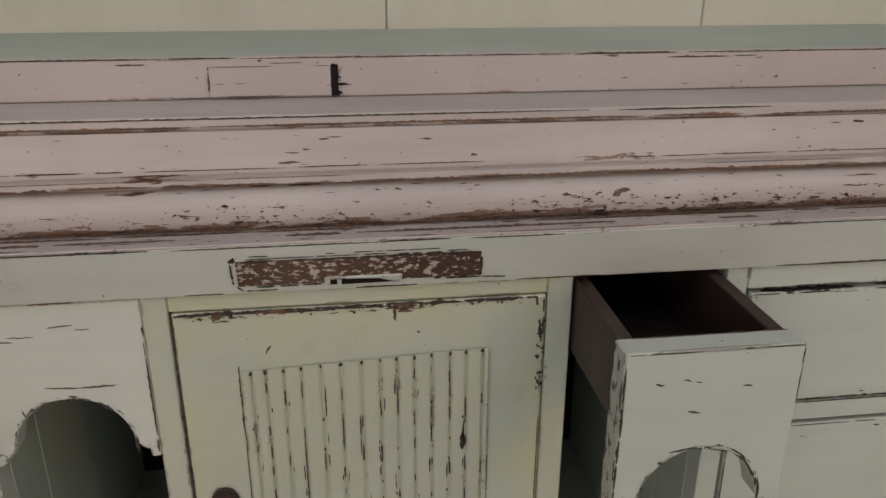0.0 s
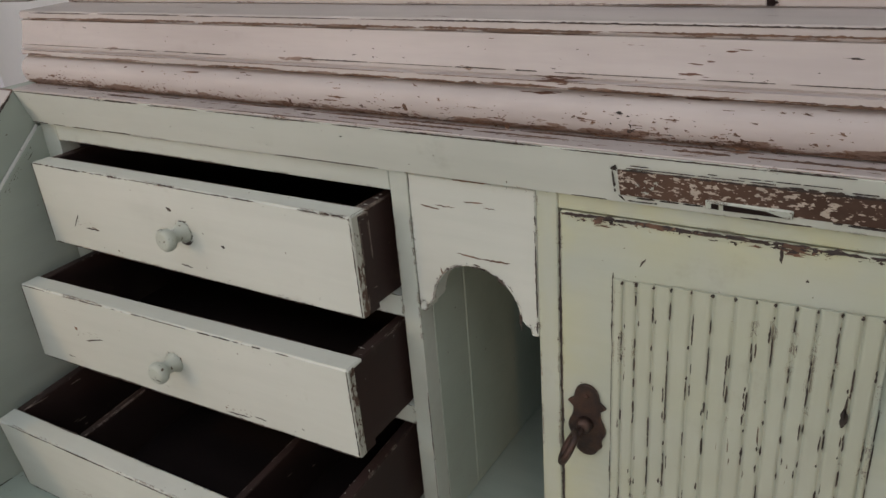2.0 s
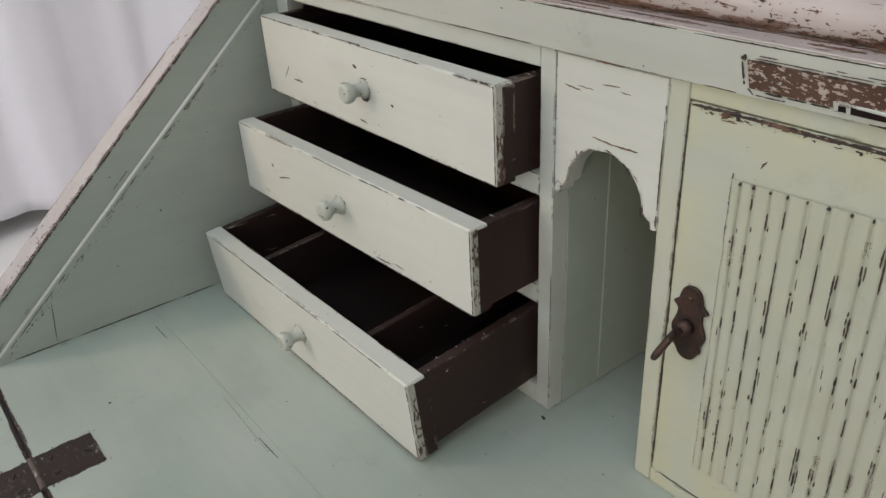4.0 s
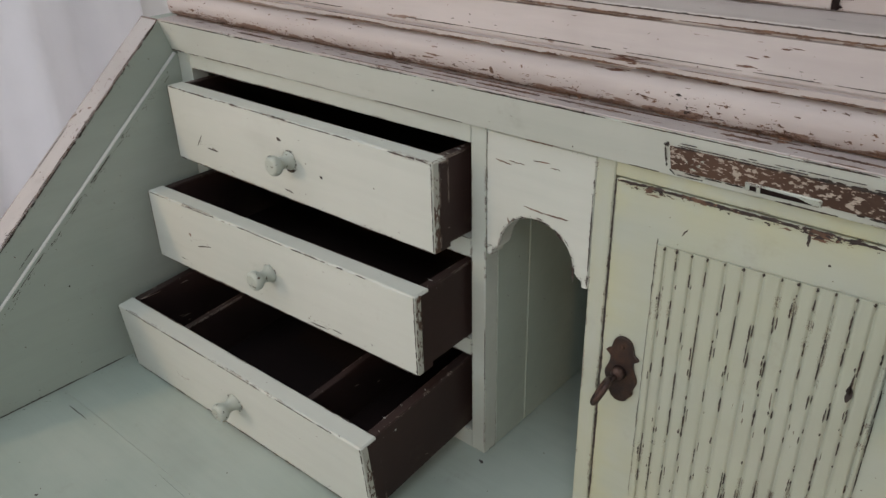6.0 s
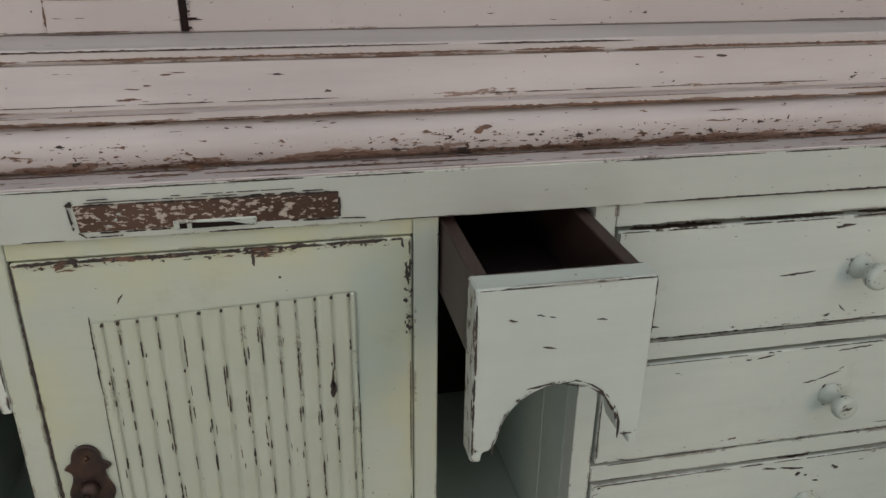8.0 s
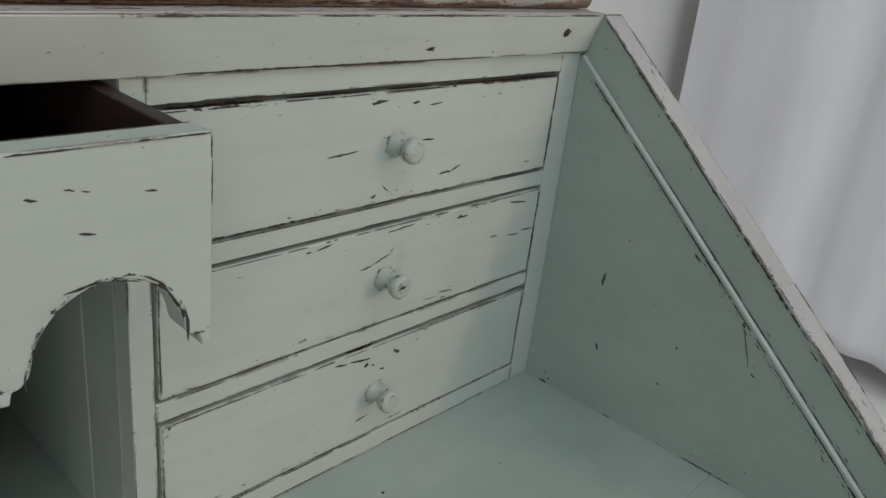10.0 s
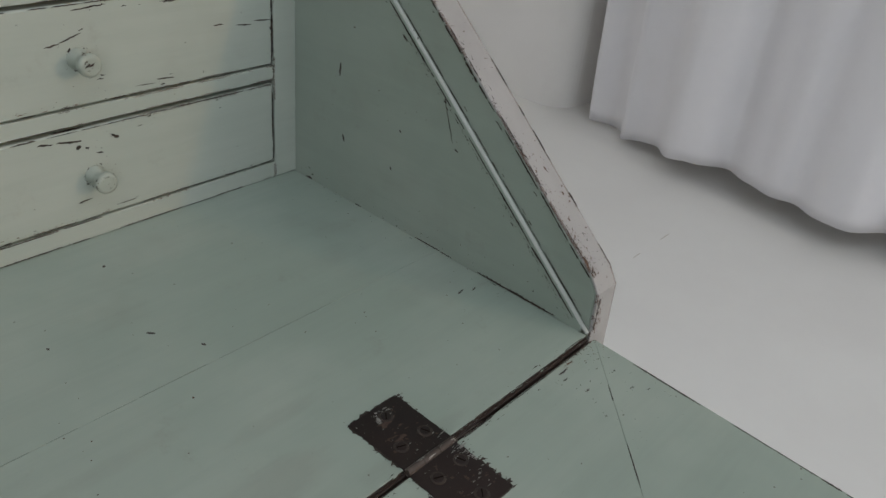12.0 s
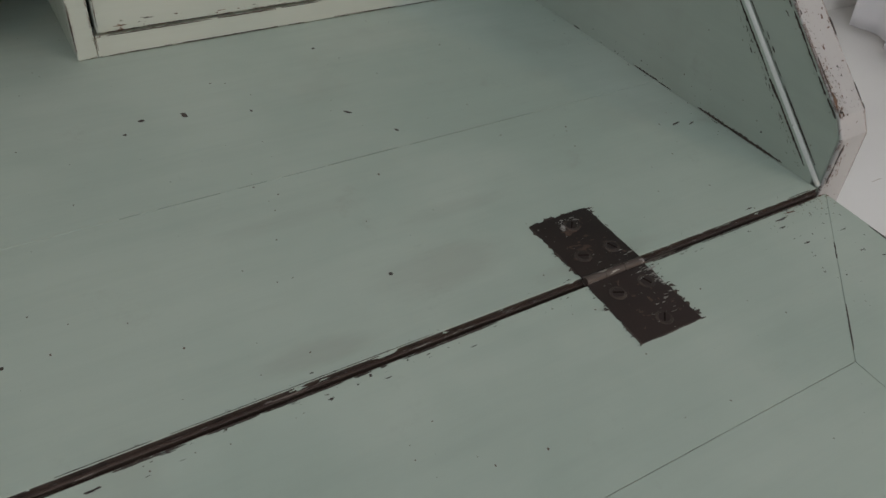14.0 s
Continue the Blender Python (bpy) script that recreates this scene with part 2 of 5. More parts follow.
IRON = plain("rusty_iron", (0.028, 0.021, 0.020), (0.075, 0.040, 0.028), 160.0, 0.45, metal=0.55, relief=0.6, size=0.0006)
STEEL = paint("blackened_hinge_steel", (0.010, 0.0070, 0.0066), (0.026, 0.0145, 0.0120), (0.45, 1.6, 1), chips=0.3, edges=0.0, under=(0.20, 0.20, 0.185), rough=0.5)
BARE = paint("scraped_bare_wood", (0.055, 0.029, 0.020), (0.110, 0.062, 0.043), (0.9, 1.6, 1.7), chips=3.9, edges=0.0, under=(0.33, 0.29, 0.25))
BARE_DARK = paint("worn_end_grain", (0.33, 0.35, 0.31), (0.37, 0.38, 0.34), (1.2, 1.2, 0.5), chips=5.2, edges=0.0)
WALL = plain("white_wall_paint", (0.82, 0.80, 0.785), (0.85, 0.83, 0.815), 3.0, 0.8)
FLOOR = plain("white_floor_paint", (0.79, 0.775, 0.755), (0.82, 0.81, 0.79), 2.5, 0.55)
CEILING = plain("ceiling_paint", (0.70, 0.70, 0.69), (0.73, 0.73, 0.72), 3.0, 0.9)
CLOTH = plain("white_cotton", (0.775, 0.76, 0.785), (0.805, 0.79, 0.815), 4.0, 0.9, relief=0.2)
CHIP = plain("bare_wood_in_chips", (0.018, 0.0130, 0.0118), (0.046, 0.031, 0.025), 200.0, 0.7)
SEAM = plain("grimy_floor_seam", (0.52, 0.48, 0.43), (0.62, 0.58, 0.53), 60.0, 0.8)
SEAM_LINE = plain("grime_in_a_seam", (0.20, 0.24, 0.21), (0.26, 0.31, 0.27), 80.0, 0.8)
SCUFF = plain("scuffed_grey_metal", (0.13, 0.125, 0.115), (0.26, 0.25, 0.235), 400.0, 0.5)
RUST = plain("brown_rust", (0.040, 0.024, 0.020), (0.066, 0.036, 0.027), 300.0, 0.7)
CHIP_RED = plain("reddish_bare_wood", (0.055, 0.030, 0.020), (0.15, 0.082, 0.050), 120.0, 0.7)

# ---- mesh helpers ----


def mesh_of(bm, name, smooth=False):
    bmesh.ops.recalc_face_normals(bm, faces=bm.faces)
    me = bpy.data.meshes.new(name)
    bm.to_mesh(me)
    bm.free()
    for p in me.polygons:
        p.use_smooth = smooth
    return me


def part(name, bm, material, parent, label="", smooth=False):
    """One bmesh as one mesh object under a thing or a part."""
    ob = new(name, mesh_of(bm, name, smooth))
    ob.data.materials.append(material)
    ob.parent = parent
    return tagged(ob, label)


def group(name, at=(0, 0, 0), label="", category="", kind="", many=""):
    ob = new(name)
    ob.empty_display_size = 0.05
    ob.location = at
    return tagged(ob, label, category, many, kind)


def box(bm, x0, x1, y0, y1, z0, z1, bevel=0.0006, segments=1):
    own = bmesh.new()
    bmesh.ops.create_cube(own, size=1.0)
    for v in own.verts:
        v.co = ((x0 + x1) / 2 + v.co.x * (x1 - x0), (y0 + y1) / 2 + v.co.y * (y1 - y0), (z0 + z1) / 2 + v.co.z * (z1 - z0))
    if bevel:
        bmesh.ops.bevel(own, geom=own.edges[:], offset=bevel, segments=segments, affect="EDGES", profile=0.5)
    me = bpy.data.meshes.new("piece")
    own.to_mesh(me)
    own.free()
    bm.from_mesh(me)
    bpy.data.meshes.remove(me)
    return bm


def board(x0, x1, y0, y1, z0, z1, bevel=0.0006, segments=1):
    return box(bmesh.new(), x0, x1, y0, y1, z0, z1, bevel, segments)


def prism(points, axis, low, high, bevel=0.0):
    """A flat outline in the two other axes, drawn out along one axis."""
    bm = bmesh.new()

    def place(a, b, h):
        return {"x": (h, a, b), "y": (a, h, b), "z": (a, b, h)}[axis]

    first = [bm.verts.new(place(a, b, low)) for a, b in points]
    last = [bm.verts.new(place(a, b, high)) for a, b in points]
    bm.faces.new(first)
    bm.faces.new(last[::-1])
    for i in range(len(points)):
        j = (i + 1) % len(points)
        bm.faces.new((first[i], last[i], last[j], first[j]))
    bmesh.ops.recalc_face_normals(bm, faces=bm.faces)
    if bevel:
        bmesh.ops.bevel(bm, geom=bm.edges[:], offset=bevel, segments=1, affect="EDGES", profile=0.5)
    return bm


def lathe(outline, turns=24):
    """A turned form round the y axis: pairs of radius and y."""
    bm = bmesh.new()
    rings = []
    for r, y in outline:
        rings.append([bm.verts.new((r * math.cos(2 * math.pi * i / turns), y, r * math.sin(2 * math.pi * i / turns))) for i in range(turns)])
    for a, b in zip(rings, rings[1:]):
        for i in range(turns):
            bm.faces.new((a[i], a[(i + 1) % turns], b[(i + 1) % turns], b[i]))
    bm.faces.new(rings[0])
    bm.faces.new(rings[-1][::-1])
    return bm


def moved(bm, m):
    bmesh.ops.transform(bm, matrix=m, verts=bm.verts)
    return bm


def rod(a, b, r, turns=12):
    a, b = Vector(a), Vector(b)
    bm = bmesh.new()
    bmesh.ops.create_cone(bm, cap_ends=True, segments=turns, radius1=r, radius2=r, depth=(b - a).length)
    return moved(bm, Matrix.Translation((a + b) / 2) @ (b - a).to_track_quat("Z", "Y").to_matrix().to_4x4())


# ---- the room ----


def wall(name, bm, label):
    ob = new(name, mesh_of(bm, name))
    ob.data.materials.append(WALL)
    return tagged(ob, label, "wall", kind="structure")


def structure(name, bm, material, label, category):
    ob = new(name, mesh_of(bm, name))
    ob.data.materials.append(material)
    return tagged(ob, label, category, kind="structure")


floor_ob = structure("floor", board(-ROOM_X, ROOM_X, ROOM_FRONT, ROOM_BACK, -0.1, 0, 0), FLOOR, "plain white painted floor", "floor")
# ceiling cut open where the added fill lamps hang above it
roof = bmesh.new()
at = -ROOM_X - 0.2
for x0, x1, y0, y1, watts, tint in ROOF_FILL:
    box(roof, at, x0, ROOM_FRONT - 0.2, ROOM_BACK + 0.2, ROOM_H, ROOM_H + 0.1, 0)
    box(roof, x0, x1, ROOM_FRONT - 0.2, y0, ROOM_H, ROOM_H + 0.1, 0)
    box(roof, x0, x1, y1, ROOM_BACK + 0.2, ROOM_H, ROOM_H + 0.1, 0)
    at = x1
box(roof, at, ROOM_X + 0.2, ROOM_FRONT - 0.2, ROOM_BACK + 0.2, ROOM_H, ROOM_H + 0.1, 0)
structure("ceiling", roof, CEILING, "plain white ceiling with three added openings for fill light", "ceiling")
wall("wall_left", board(-ROOM_X - 0.2, -ROOM_X, ROOM_FRONT, ROOM_BACK, -0.1, ROOM_H, 0), "plain white wall behind a curtain")
pier = [(ROOM_X + 0.2, ROOM_FRONT), (ROOM_X + 0.2, ROOM_BACK), (PIER_X, ROOM_BACK)]
pier += [(PIER_X + 0.11 * (1 - math.cos(a)), PIER_Y + 0.11 * (1 - math.sin(a))) for a in np.linspace(0, math.pi / 2, 12)]
pier += [(ROOM_X, PIER_Y), (ROOM_X, ROOM_FRONT)]
wall("wall_right", prism([(float(a), float(b)) for a, b in pier], "z", -0.1, ROOM_H), "plain white wall with a rounded pier beside the curtain")


def pierced(openings, y0, y1):
    """A wall along x with two light openings."""
    bm = bmesh.new()
    xs = [-ROOM_X - 0.2, *openings[0], *openings[1], ROOM_X + 0.2]
    box(bm, xs[0], xs[5], y0, y1, -0.1, SILL, 0)
    box(bm, xs[0], xs[5], y0, y1, HEAD, ROOM_H, 0)
    for a, b in ((0, 1), (2, 3), (4, 5)):
        box(bm, xs[a], xs[b], y0, y1, SILL, HEAD, 0)
    return bm


wall("wall_front", pierced(WINDOWS, ROOM_FRONT - 0.2, ROOM_FRONT), "plain white wall with two window openings")
wall("wall_back", pierced(BACK_FILL, ROOM_BACK, ROOM_BACK + 0.2), "plain white wall behind the desk with two added light openings")


def curtain(name, x_at, y0, y1, hem, label, sign, seed, lean=0.0):
    """Heavy cotton that falls in soft folds, its hem just off the floor."""
    rng = random.Random(seed)
    bm = bmesh.new()
    nu, nv = 220, 26
    waves = [(rng.uniform(5, 9), rng.uniform(0, 6.3), 0.017), (rng.uniform(12, 18), rng.uniform(0, 6.3), 0.025), (rng.uniform(24, 34), rng.uniform(0, 6.3), 0.020), (rng.uniform(44, 56), rng.uniform(0, 6.3), 0.005)]
    grid = []
    for j in range(nv + 1):
        v = j / nv
        row = []
        for i in range(nu + 1):
            u = i / nu
            y = y0 + (y1 - y0 - 0.004 * math.exp(-v * 14)) * u
            fold = sum(a * math.sin(f * y + p + 0.35 * v * math.sin(1.7 * y)) for f, p, a in waves)
            flare = 1.0 + 0.25 * (1 - v)
            low = hem(y) + 0.04 * fold
            row.append(bm.verts.new((x_at(y) + sign * (fold * flare + lean * v), y, low + (ROOM_H - low) * v ** 1.25)))
        grid.append(row)
    for a, b in zip(grid, grid[1:]):
        for i in range(nu):
            bm.faces.new((a[i], a[i + 1], b[i + 1], b[i]))
    bmesh.ops.recalc_face_normals(bm, faces=bm.faces)
    bmesh.ops.solidify(bm, geom=bm.faces[:], thickness=0.004)
    ob = new(name, mesh_of(bm, name, True))
    ob.data.materials.append(CLOTH)
    return tagged(ob, label, "curtain")


def right_fall(y):
    """Where the right curtain hangs: its last hand's breadth is folded back against the wall."""
    back = min(max((y - 0.700) / 0.045, 0.0), 1.0)
    return 2.25 + 0.07 * max(y, 0) + 0.09 * back * back * (3 - 2 * back)


curtain("curtain", right_fall, -1.9, 0.880, lambda y: 0.072 - 0.055 * min(max((y - 0.45) / 0.3, 0.0), 1.0), "white cotton curtain hanging in soft folds just above the floor", -1, 4, 0.10)
curtain("curtain", lambda y: -2.45, -1.9, 1.1, lambda y: 0.055, "white cotton curtain hanging in soft folds beside the desk", 1, 9)

# ---- the writing desk ----
W, DESK = 0.43, 0.760
RAIL_LOW, RAIL_TOP = 0.9777, 1.001
HINGE_Y = -0.253
desk = group("secretary_desk", label="painted slant-front secretary desk, pale green, chipped, fall front open", category="desk")

# carcass
part("writing_surface", board(-W, W, -0.1391, 0.22, 0.742, DESK, 0.00012), GREEN, desk, "pale green painted writing surface")
part("writing_surface", board(-W, W, HINGE_Y + 0.0021, -0.1392, 0.742, DESK - 0.0001, 0.00012), GREEN, desk)
RAIL_TILT = Matrix.Translation((0, -0.0025, RAIL_LOW)) @ Matrix.Rotation(math.atan2(0.0075, 1.0 - RAIL_LOW), 4, "X")
part("rail", prism([(-0.0025, RAIL_LOW), (0.014, RAIL_LOW), (0.014, 1.0000), (-0.0100, 1.0000)], "x", -0.4326, 0.4326, 0.0005), PALE_LIT, desk, "pale green front rail that leans forward")
part("top_board", board(-0.4326, 0.4326, -0.0101, 0.235, 1.0001, RAIL_TOP, 0.0004), PINK, desk, "pinkish white top edge")
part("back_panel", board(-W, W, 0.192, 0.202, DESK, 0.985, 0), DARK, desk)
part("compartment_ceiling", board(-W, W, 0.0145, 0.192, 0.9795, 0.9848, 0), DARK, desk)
part("lower_case", board(-0.4500, 0.4500, -0.235, 0.235, 0.0, 0.735, 0.002), GREEN, desk, "plain green lower case")
for sgn in (-1, 1):
    outline = [(0.235, 0.736), (0.235, RAIL_TOP - 0.002), (-0.0115, RAIL_TOP - 0.002), (-0.2440, 0.7935), (-0.2492, 0.7850), (-0.2504, 0.736)]
    outer = 0.4505 if sgn > 0 else 0.4530
    lo, hi = sorted((sgn * 0.4328, sgn * outer))
    part("side_panel", prism(outline, "x", lo, hi, 0.0006), GREEN_SIDE, desk, "green painted sloping side panel")
    lining = [(0.0, DESK - 0.001), (0.0, 0.9755), (-0.002, 0.9755), (-0.2465, 0.7635), (-0.2465, DESK - 0.001)]
    lo, hi = sorted((sgn * W, sgn * 0.4326))
    part("side_lining", prism(lining, "x", lo, hi, 0.0004), GREEN_SIDE, desk)
    bead = rod((sgn * 0.4313, -0.002, 0.9758), (sgn * 0.4313, -0.2505, 0.76035), 0.00115, 10)
    part("bead", bead, BEAD, desk, "thin pale bead moulding", smooth=True)
    band = [(-0.010, RAIL_TOP - 0.002), (-0.0095, RAIL_TOP - 0.0002), (-0.2454, 0.7945), (-0.2510, 0.7856), (-0.2526, 0.7362), (-0.2510, 0.7362), (-0.2494, 0.7852), (-0.2441, 0.7937)]
    lo, hi = sorted((sgn * 0.4326, sgn * (outer + 0.0006)))
    part("edge_band", prism(band, "x", lo, hi, 0.0004), BAND, desk, "worn pinkish white edge of the side panel")

# drawer frames on both sides
ROWS_Z = ((0.9105, 0.967), (0.8435, 0.8985), (0.7735, 0.8315))
RIGHT_Z = ((0.9085, 0.967), (0.8407, 0.8988), (0.7720, 0.8312))
for sgn in (-1, 1):
    def span(a, b):
        return sorted((sgn * a, sgn * b))
    inner = 0.1505 if sgn < 0 else 0.1518
    rows = ROWS_Z if sgn < 0 else RIGHT_Z
    x0, x1 = span(inner, inner + 0.010)
    part("divider", board(x0, x1, 0.0, 0.0118, DESK + 0.0003, RAIL_LOW, 0.0003), PALE, desk)
    part("divider", board(x0, x1, 0.0120, 0.0428, DESK + 0.0003, RAIL_LOW, 0.0003), GREEN, desk)
    part("divider", board(x0, x1, 0.0434, 0.19, DESK + 0.0003, RAIL_LOW, 0.0006), GREEN, desk)
    x0, x1 = span(0.4155 if sgn < 0 else 0.4128, W + 0.0012)
    part("stile", board(x0, x1, 0.0, 0.013, DESK + 0.0003, RAIL_LOW, 0.0003), PALE, desk)
    x0, x1 = span(inner + 0.0103, 0.4152 if sgn < 0 else 0.4125)
    for z0, z1 in ((rows[0][1], RAIL_LOW - 0.0002), (rows[1][1], rows[0][0]), (rows[2][1], rows[1][0]), (DESK + 0.0003, rows[2][0])):
        part("drawer_rail", board(x0, x1, 0.0, 0.013, z0, z1, 0.0003), PALE, desk)
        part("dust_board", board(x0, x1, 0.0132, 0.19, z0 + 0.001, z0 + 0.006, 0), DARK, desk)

# centre unit round the small door
for x0, x1, mat in ((-0.0856, -0.0757, CREAM_FRAME), (0.0751, 0.0856, CREAM_FRAME)):
    part("unit_side", board(x0, x1, 0.0, 0.0120, DESK + 0.0003, RAIL_LOW, 0.0006), mat, desk, "yellowed cream frame")
    part("unit_wall", board(x0, x1, 0.0122, 0.19, DESK + 0.0003, RAIL_LOW, 0.0003), GREEN_SIDE, desk)
part("unit_top", board(-0.0755, 0.0749, 0.0, 0.03, 0.9701, RAIL_LOW, 0.0006), CREAM, desk, "yellowed cream frame")
part("unit_base", board(-0.0755, 0.0749, 0.0, 0.19, DESK + 0.0003, 0.7690, 0.0006), CREAM, desk)

door = part("cupboard_door", board(-0.0748, 0.0745, -0.0005, 0.016, 0.7698, 0.9695, 0.0009), CREAM, desk, "yellowed cream cupboard door with a reeded panel")
PX0, PX1, PZ0, PZ1 = -0.0508, 0.0484, 0.790, 0.9452
# edges of the reeds, of uneven width
REEDS = (PX0, -0.0464, -0.0406, -0.0335, -0.0265, -0.0185, -0.0105, -0.0022, 0.0055, 0.0126, 0.0196, 0.0269, 0.0346, 0.0414, PX1)


def reed_outline(width):
    half = 0.5 * width - 0.00004
    return [(-half, 0.0)] + [(half * u, -0.0013 * (1 - abs(u) ** 5)) for u in (-0.94, -0.86, -0.76, -0.62, -0.4, 0.0, 0.4, 0.62, 0.76, 0.86, 0.94)] + [(half, 0.0)]


def panel_top(x):
    """The reeds end on a line that climbs a little to one side."""
    return PZ1 - 0.0022 + 0.0044 * (x - PX0) / (PX1 - PX0)


part("panel_ground", board(PX0, PX1 + 0.0022, -0.0012, -0.0002, PZ0, PZ1 - 0.002, 0), CREAM_REED, door)
for a, b in zip(REEDS, REEDS[1:]):
    reed = part("reed", prism(reed_outline(b - a), "z", PZ0, panel_top((a + b) / 2), 0), CREAM_REED, door)
    reed.location = ((a + b) / 2, -0.0010, 0)
part("panel_slip", board(PX1 + 0.0003, PX1 + 0.0024, -0.0026, -0.0004, PZ0, PZ1 + 0.0022, 0.0005), CREAM_REED, door, "narrow worn slip beside the reeds")

# lock plate, key
def escutcheon():
    pts = []
    for i in range(96):
        a = 2 * math.pi * i / 96
        s, c = math.sin(a), math.cos(a)
        z = 0.0195 * s
        rim = 0.0062 + 0.0028 * math.exp(-((z + 0.0045) / 0.0055) ** 2) + 0.0032 * math.exp(-((z - 0.0088) / 0.0016) ** 2) + 0.0014 * math.exp(-((z + 0.0130) / 0.0015) ** 2)
        x = rim * (1 if c > 0 else -1) * (1 - abs(s) ** 6) ** 0.5 if abs(s) < 1 else 0
        pts.append((x, z))
    return pts


part("keyhole_plate", moved(prism(escutcheon(), "y", -0.0024, -0.0006, 0.0004), Matrix.Translation((-0.0620, 0, 0.868))), IRON, door, "brown rusted keyhole plate")
part("boss", moved(lathe([(0.0040, -0.0022), (0.0036, -0.0052), (0.0022, -0.0066)], 16), Matrix.Translation((-0.0624, 0, 0.8665))), IRON, door, smooth=True)
part("tack", moved(lathe([(0.0013, -0.0022), (0.0011, -0.0031), (0.0004, -0.0034)], 12), Matrix.Translation((-0.0620, 0, 0.8815))), IRON, door, smooth=True)
key = rod((-0.0626, -0.005, 0.8660), (-0.0638, -0.0125, 0.8632), 0.0015, 12)
key_ob = part("key", key, IRON, None, "dark iron key with a ring bow in the cupboard lock", smooth=True)
tagged(key_ob, category="key")
bow = bmesh.new()
n_ring, n_tube = 28, 8
rings = []
for i in range(n_ring):
    a = 2 * math.pi * i / n_ring
    c = Vector((0.0012 * math.cos(a), 0.0052 * math.cos(a), 0.0072 * math.sin(a)))
    out = Vector((0.2 * math.cos(a), 0.85 * math.cos(a), math.sin(a))).normalized()
    side = Vector((1, -0.2, 0)).normalized()
    rings.append([bow.verts.new(c + 0.0017 * (out * math.cos(b) + side * math.sin(b))) for b in np.linspace(0, 2 * math.pi, n_tube, endpoint=False)])
for i in range(n_ring):
    a, b = rings[i], rings[(i + 1) % n_ring]
    for j in range(n_tube):
        bow.faces.new((a[j], a[(j + 1) % n_tube], b[(j + 1) % n_tube], b[j]))
part("key_bow", moved(bow, pose(-0.0662, -0.0130, 0.8592, -20, 32, 30)), IRON, key_ob, smooth=True)


# aprons with an arch
def apron(cx, half, z_top, z_foot, rise):
    """A front with a round arch between two stepped feet."""
    r = 0.0230
    spring = z_foot + 0.0062
    pts = [(cx - half, z_top), (cx - half, z_foot), (cx - half + 0.0035, z_foot - 0.0003), (cx - half + 0.0042, z_foot + 0.0036), (cx - r - 0.0028, z_foot + 0.0042), (cx - r - 0.0006, spring + 0.0006)]
    for i in range(1, 24):
        a = math.pi * (1 - i / 24)
        pts.append((cx + r * math.cos(a), spring + rise * math.sin(a)))
    pts += [(cx + r + 0.0006, spring + 0.0006), (cx + r + 0.0028, z_foot + 0.0042), (cx + half - 0.0042, z_foot + 0.0036), (cx + half - 0.0035, z_foot - 0.0003), (cx + half, z_foot), (cx + half, z_top)]
    return pts


def bracket_drawer(cx, half, y_front, z_foot, rise, coat):
    front_ob = part("arched_drawer", prism(apron(cx, half, RAIL_LOW - 0.0012, z_foot, rise), "y", y_front, y_front + 0.011, 0.0005), coat, desk, "pale drawer front with an arched lower edge")
    if y_front < -0.01:
        part("worn_end", board(cx - half - 0.0003, cx - half - 0.00002, y_front + 0.0007, y_front + 0.0106, z_foot + 0.0007, RAIL_LOW - 0.0018, 0), BARE_DARK, front_ob, "worn end of the drawer front")
    for s in (-1, 1):
        a, b = sorted((cx + s * (half - 0.0012), cx + s * (half - 0.0072)))
        part("drawer_side", board(a, b, y_front + 0.0112, y_front + 0.17, 0.9425, RAIL_LOW - 0.0022, 0.0005), BROWN, front_ob, "dark brown drawer side")
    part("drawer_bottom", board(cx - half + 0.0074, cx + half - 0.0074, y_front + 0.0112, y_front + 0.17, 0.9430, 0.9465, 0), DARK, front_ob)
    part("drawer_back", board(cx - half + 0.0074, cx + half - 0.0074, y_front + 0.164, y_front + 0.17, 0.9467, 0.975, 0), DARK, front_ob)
    return front_ob


# the left front gets the lit copy of the paint, its twin the plain one
arch_left = bracket_drawer(-0.1179, 0.0321, 0.0, 0.9052, 0.0232, PALE_LIT)
arch_right = bracket_drawer(0.1180, 0.0326, -0.0630, 0.9055, 0.0240, PALE)
pivot = Matrix.Translation((0, 0.05, RAIL_LOW))
arch_right.matrix_basis = pivot @ Matrix.Rotation(0.0012 / 0.113, 4, "X") @ pivot.inverted()

# the six long drawers
KNOB = [(0.0060, 0.0), (0.0060, -0.0010), (0.0048, -0.0024), (0.0039, -0.0045), (0.0038, -0.0070), (0.0048, -0.0086), (0.0060, -0.0100), (0.0064, -0.0122), (0.0060, -0.0140), (0.0046, -0.0151), (0.0036, -0.0149), (0.0012, -0.0153)]


